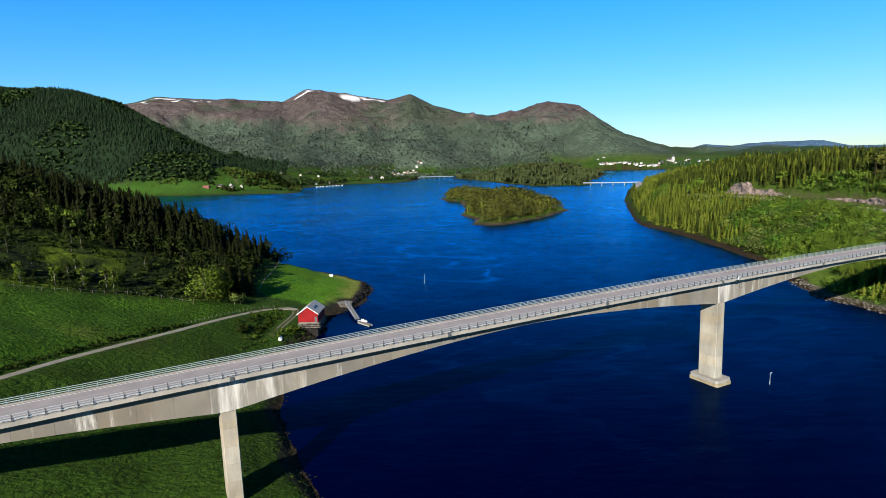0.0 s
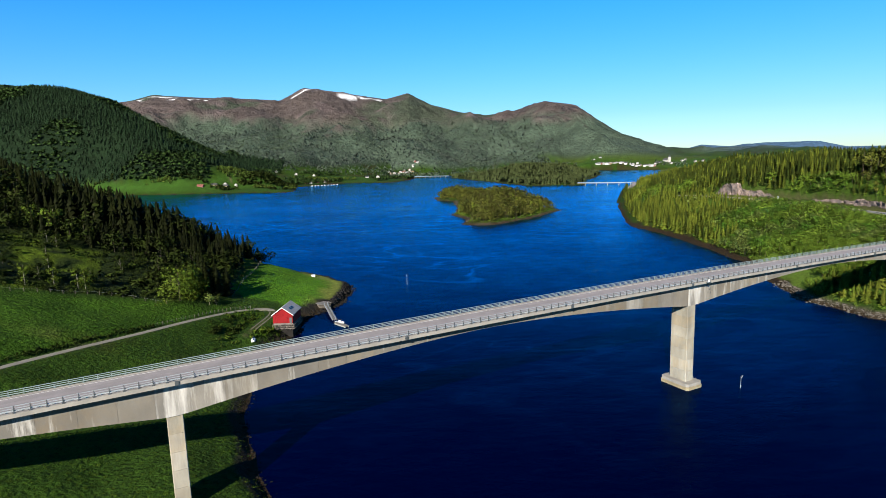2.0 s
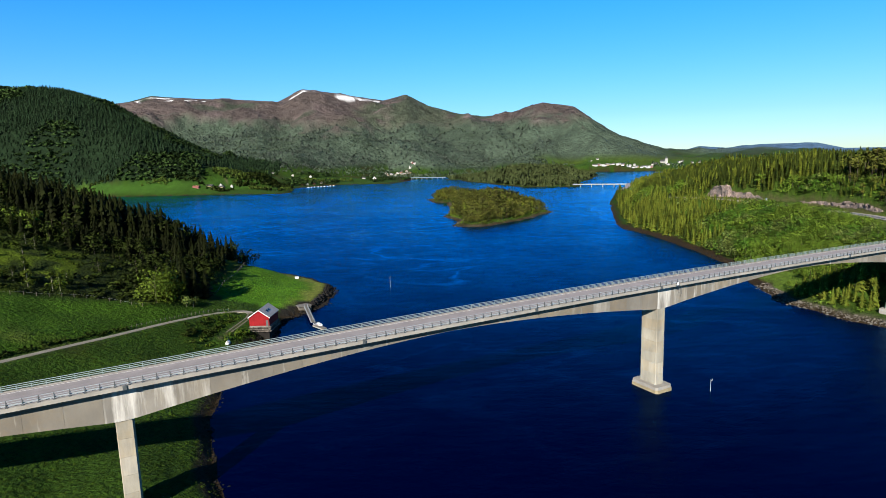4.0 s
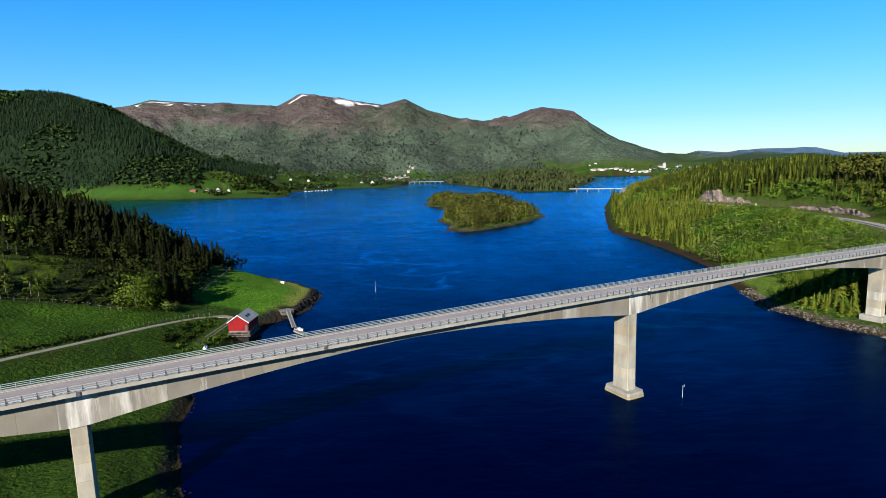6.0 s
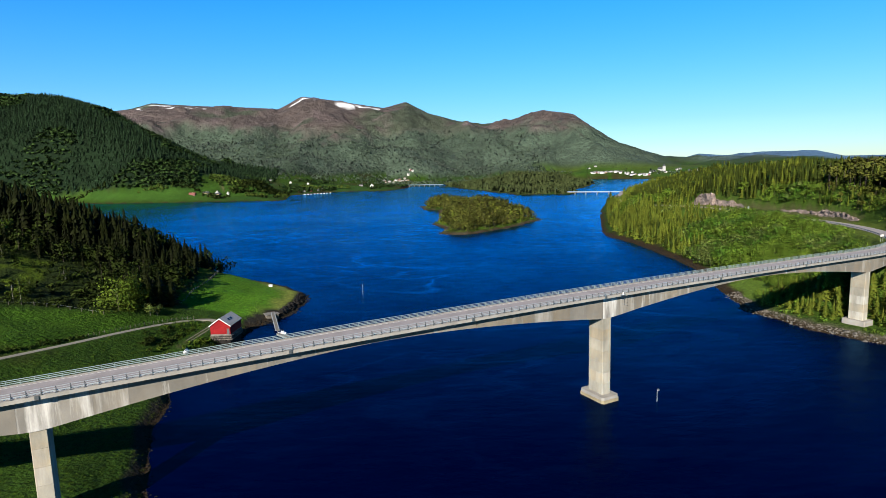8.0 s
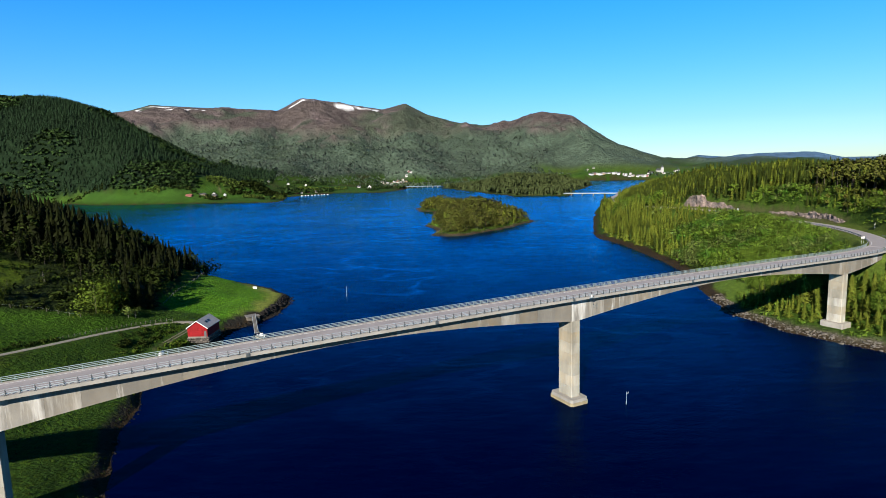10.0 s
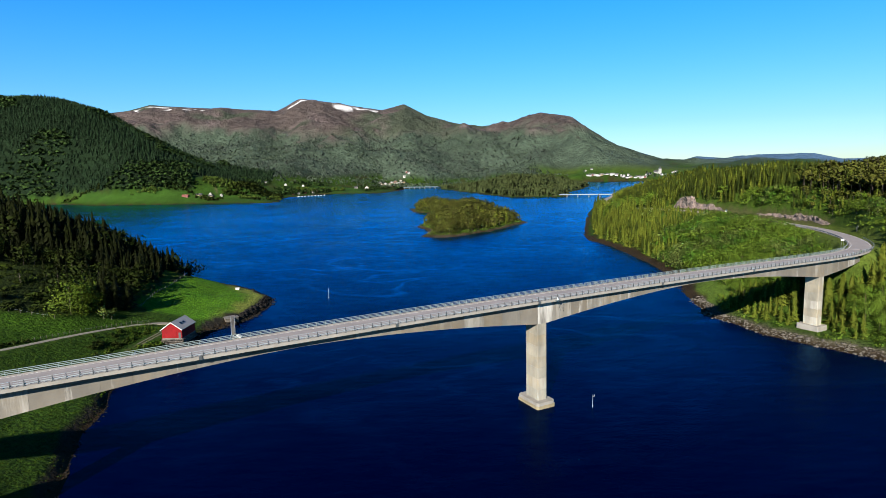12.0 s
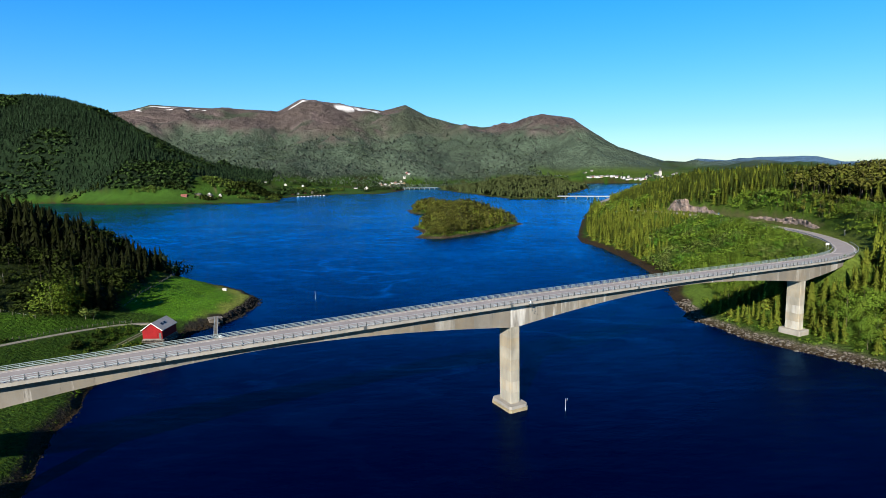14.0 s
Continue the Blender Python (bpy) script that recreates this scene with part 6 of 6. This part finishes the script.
n2 = near & ~leafy
n2 &= np.cumsum(n2) <= 110
single("spruce", NEAR_SPRUCE, [trunk()] * 4, x[n2], y[n2], h[n2], SPRUCE_LIGHT, BARK, "yellow-green spruce on the slope by the bridge", "spruces by the bridge", (0.65, 1.0))
n3 = pine & (y > 200)
n3 &= np.cumsum(n3) <= 60
single("pine", NEAR_PINE, [PINE_STEM] * 3, x[n3], y[n3], h[n3], PINE, BARK, "tall pine with a bare reddish trunk above the road", "pines above the road")
rest = ~(n1 | n2 | n3)
for some, kinds in ((y < 350, SLOPE_LEAF), (y >= 350, MID_LEAF)):
    tint_ = fbm(x, y, 16, 3, 84) + rng.normal(0, 0.25, len(x))
    for lo_, hi_, mat_, what in ((-9, 0.2, LEAVES, "bright green leafy wood on the slope"), (0.2, 0.6, LEAVES_GREEN, "deep green leafy wood on the slope"), (0.6, 9, LEAVES_PALE, "pale grey-green willows among the leafy wood")):
        a = rest & leafy & some & (tint_ >= lo_) & (tint_ < hi_)
        join([(c_, STEM) for c_ in kinds], x[a], y[a], h[a], "leafy_wood", [mat_, BARK], what, "forest", (1.0, 1.5))
join([(c_, PINE_STEM) for c_ in MID_PINE], x[rest & pine], y[rest & pine], h[rest & pine], "pine_wood", [PINE, BARK], "tall pines on the hill")
r2 = rest & ~leafy & ~pine
light = rng.random(len(x)) < np.where(upper, 0.3, 0.85)
join([(c_, STEM) for c_ in MID_SPRUCE], x[r2 & light], y[r2 & light], h[r2 & light], "young_spruce_wood", [SPRUCE_LIGHT, BARK], "yellow-green young spruce wood", "forest", (0.65, 1.0))
join([(c_, STEM) for c_ in MID_SPRUCE], x[r2 & ~light], y[r2 & ~light], h[r2 & ~light], "spruce_wood", [SPRUCE, BARK], "dark green spruce wood on the hill top", "forest", (0.65, 1.0))
# further along the right shore
x, y = spread(230, 620, 760, 1260, 9)
z, s = shape(x, y)
keep = (s["right"] > 6) & (s["right"] < 170) & (s["road"] > 9)
x, y = x[keep], y[keep]
join([(c_, None) for c_ in FAR_SPRUCE], x, y, rng.uniform(9, 14, len(x)), "spruce_wood", [SPRUCE_LIGHT], "spruce wood along the sound")
# undergrowth on the right slope
x, y = spread(160, 275, 110, 380, 3.2)
z, s = shape(x, y)
keep = (s["right"] > 6) & (s["road"] > np.where(y < 208, 5, 8)) & ((s["right"] > 16) | (y < 225) | (y > 285)) & (np.hypot(x - 172.1, y - 183.9) > 6) & ~((x > 247) & (s["road"] < 14) & (y > 268))
x, y = x[keep], y[keep]
join([(b_, None) for b_ in BUSH], x, y, rng.uniform(0.8, 2.4, len(x)), "undergrowth", [LEAVES], "green undergrowth between the trees", "undergrowth", (0.9, 1.5), 0.1)

# -- the island --
x, y = spread(20, 170, 485, 915, 4.6)
z, s = shape(x, y)
keep = (s["isle"] > 7) & (rng.random(len(x)) < 0.93)
x, y, si = x[keep], y[keep], s["isle"][keep]
h = rng.uniform(9, 15, len(x)) * (0.7 + 0.3 * ss(5, 18, si))
nr_ = (y < 560) & (rng.random(len(x)) < 0.7)
nr_ &= np.cumsum(nr_) <= 90
single("island_pine", ISLE_PINE_NEAR, [PINE_STEM] * 3, x[nr_], y[nr_], h[nr_], PINE, BARK, "olive green pine on the small island", "pines on the island")
spr = ~nr_ & (rng.random(len(x)) < 0.15)
join([(c_, PINE_STEM) for c_ in ISLE_PINE], x[~nr_ & ~spr], y[~nr_ & ~spr], h[~nr_ & ~spr], "island_wood", [PINE, BARK], "olive green pine wood on the island")
join([(c_, STEM) for c_ in MID_SPRUCE], x[spr], y[spr], h[spr], "island_wood", [SPRUCE_LIGHT, BARK], "yellow-green spruces on the island")
x, y = spread(20, 170, 485, 700, 3.2)
z, s = shape(x, y)
keep = (s["isle"] > 4.5) & (s["isle"] < 16)
join([(b_, None) for b_ in BUSH], x[keep], y[keep], rng.uniform(0.8, 2.6, keep.sum()), "island_bushes", [LEAVES], "bushes along the island shore", "bushes", (0.9, 1.4), 0.1)

# -- the long island and the far woods --
x, y = spread(90, 580, 1110, 1920, 9)
z, s = shape(x, y)
keep = (s["isle2"] > 9) & (rng.random(len(x)) < 0.95)
x, y = x[keep], y[keep]
join([(c_, None) for c_ in FAR_SPRUCE + FAR_LEAF[:1]], x, y, rng.uniform(9, 15, len(x)), "far_wood", [ISLE_WOOD], "wooded long island in the sound", "forest", (0.9, 1.5))

g = np.radians(rng.uniform(-44, 44, 76000))
rr = np.sqrt(rng.uniform(1230 ** 2, 3600 ** 2, 76000))
x, y = 24 + rr * np.sin(g), rr * np.cos(g)
z, s = shape(x, y)
n3 = fbm(x, y, 300, 5, 43)
farm = (y < 1560) & (x < -100) & (z < 45) | ((x > 500) & (s["north"] < 240) & (y < 2500))
hedge = fbm(x, y, 110, 3, 91) > 0.36
p = np.where(farm, 0.9 * hedge * ss(14, 40, s["north"]), 1.0) * ss(285, 195, z + 45 * n3) * (1 - ss(1250, 1500, x) * (y > 2500)) * np.clip(2300.0 / rr, 0.45, 1.0)
p *= ~((s["flank"] > 20) & (x < -330) & (y < 2050))
p *= np.where(rr > 1900, 0.45, 1.0) * (s["back"] < 0.8) * ~((x > 600) & (rr > 2350))
p *= ((x + 385) / 110) ** 2 + ((y - 1405) / 85) ** 2 > 1
p *= ~((x > 560) & (x < 1100) & (s["north"] < 330) & (fbm(x, y, 110, 3, 91) < 0.5))
p *= (s["north"] > 12) & ((x < -420) | (y > 1960) | hedge | (z > 30))
keep = rng.random(len(x)) < p
x, y, z, rr = x[keep], y[keep], z[keep], rr[keep]
h = rng.uniform(9, 15, len(x))
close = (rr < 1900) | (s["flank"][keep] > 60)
round_ = (fbm(x, y, 220, 3, 93) > 0.1) | (z < 40)
a = close & ~round_
join([(c_, None) for c_ in FAR_SPRUCE], x[a], y[a], h[a], "far_forest", [FLANK_SPRUCE], "dark spruce forest on the mountain side", "forest", (0.9, 1.4))
a = close & round_
join([(c_, None) for c_ in FAR_LEAF], x[a], y[a], h[a] * 0.85, "far_forest", [FLANK_LEAVES], "green birch wood by the far shore", "forest", (0.9, 1.4))
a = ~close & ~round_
join([(c_, None) for c_ in TINY], x[a], y[a], h[a] * 0.9, "mountain_forest", [HAZED_WOOD], "grey-green hazed forest on the mountain slopes", "forest", (0.45, 0.8))
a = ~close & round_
join([(c_, None) for c_ in TINY], x[a], y[a], h[a] * 0.8, "mountain_forest", [HAZED_LEAVES], "green hazed birch forest on the mountain slopes", "forest", (0.5, 0.9))

# the wooded knoll and hedges by the far farm
x, y = spread(-500, -270, 1350, 1500, 6.5)
keep = (((x + 385) / 92) ** 2 + ((y - 1420) / 58) ** 2 < 1 + 0.25 * fbm(x, y, 40, 2, 97)) & ~((np.hypot(x + 422, (y - 1366) * 1.5) < 15)) & (rng.random(len(x)) < 0.88)
x, y = x[keep], y[keep]
deep_ = (x + 0.4 * (1420 - y) > -372 + 25 * fbm(x, y, 40, 2, 100))
join([(c_, None) for c_ in FAR_LEAF], x[~deep_], y[~deep_], rng.uniform(6, 10, (~deep_).sum()), "knoll_wood", [KNOLL_LEAVES], "bright green wooded knoll behind the farm", "forest", (0.9, 1.3))
join([(c_, None) for c_ in FAR_LEAF], x[deep_], y[deep_], rng.uniform(8, 13, deep_.sum()), "knoll_wood", [DARK_LEAVES], "dark green trees on the shoulder of the knoll", "forest", (0.9, 1.3))
# groves by the farm and along the shore
gx_, gy_ = [], []
for cx_, cy_, rx_, ry_, n_ in ((-345, 1336, 22, 7, 26), (-276, 1300, 9, 8, 9), (-565, 1338, 26, 7, 26), (-232, 1690, 24, 12, 30), (-255, 1660, 10, 8, 10), (-300, 1700, 40, 16, 40), (-195, 1700, 18, 10, 16)):
    gx_.append(rng.normal(cx_, rx_ * 0.6, n_))
    gy_.append(rng.normal(cy_, ry_ * 0.6, n_))
gx_, gy_ = np.concatenate(gx_), np.concatenate(gy_)
join([(c_, None) for c_ in MID_LEAF], gx_, gy_, rng.uniform(7, 12, len(gx_)), "farm_groves", [KNOLL_LEAVES], "round leafy trees between the far fields", "trees", (0.8, 1.1))
x, y = spread(-860, -240, 1262, 1470, 7)
z, s = shape(x, y)
row = (np.abs(np.sin((y + 0.25 * x + 40 * fbm(x, y, 200, 2, 98)) / 31.0)) > 0.975) & (fbm(x, y, 90, 2, 99) > -0.1)
keep = row & (s["north"] > 10) & (z < 50)
x, y = x[keep], y[keep]
join([(c_, None) for c_ in FAR_LEAF], x, y, rng.uniform(4, 9, len(x)), "field_hedges", [DARK_LEAVES], "rows of leafy trees between far fields", "hedge", (0.9, 1.5))

# the wooded flank over the farms
x, y = spread(-1700, -330, 1300, 2050, 9.2)
z, s = shape(x, y)
keep = (s["north"] > 12) & (z > field_top(x) + 5 * fbm(x, y, 120, 3, 95)) & (s["flank"] > 20) & (((x + 385) / 110) ** 2 + ((y - 1405) / 85) ** 2 > 1) & (np.abs(np.degrees(np.arctan2(x - 24, y))) < 45)
x, y = x[keep], y[keep]
h = rng.uniform(9, 15, len(x))
round_ = fbm(x, y, 150, 3, 96) > 0.15
join([(c_, None) for c_ in FAR_SPRUCE], x[~round_], y[~round_], h[~round_], "flank_forest", [FLANK_SPRUCE], "dense dark spruce forest above the farms", "forest", (1.1, 1.6))
join([(c_, None) for c_ in FAR_LEAF], x[round_], y[round_], h[round_] * 0.95, "flank_forest", [FLANK_LEAVES], "green birch forest above the farms", "forest", (1.2, 1.8))

# ---- stones along the shores ----
def shore_stones(box_, key, lo, hi, n, size, mat, name, label, top=9.0):
    x, y = rng.uniform(box_[0], box_[1], n), rng.uniform(box_[2], box_[3], n)
    z, s = shape(x, y)
    keep = (s[key] > lo) & (s[key] < hi) & (z < top)
    x, y, z = x[keep], y[keep], z[keep]
    kinds = []
    for me in BOULDERS:
        v = np.array([tuple(q_.co) for q_ in me.vertices])
        kinds.append(((v, np.array([tuple(p_.vertices) for p_ in me.polygons]), v), None))
    sz = size * rng.lognormal(0, 0.5, len(x))
    join(kinds, x, y, sz, name, [mat], label, "stones", (0.9, 1.6), 0.0, z + 0.05, False)


shore_stones((-50, -8, 60, 165), "left", -1.5, 2.0, 5000, 0.26, ROCK_DARK, "shore_stones", "dark stones along the grassy bank")
shore_stones((-60, -20, 225, 305), "left", -2.0, 3.6, 9000, 0.5, ROCK_DARK, "point_stones", "dark rock rubble round the grassy point", 4.4)
shore_stones((-46, -28, 165, 228), "left", -2.0, 2.5, 1500, 0.6, ROCK_DARK, "cove_stones", "dark rocks round the boathouse cove")
shore_stones((145, 215, 110, 240), "right", -1.5, 6.0, 12000, 0.4, STONE, "shore_stones", "pale grey stones along the shore by the pier")
shore_stones((145, 190, 235, 520), "right", -2.0, 4.0, 5000, 0.4, ROCK_DARK, "shore_stones", "dark weedy stones along the shallow shore")
shore_stones((20, 175, 485, 915), "isle", -2.0, 4.0, 4500, 0.5, STONE, "island_stones", "stones along the island shore")
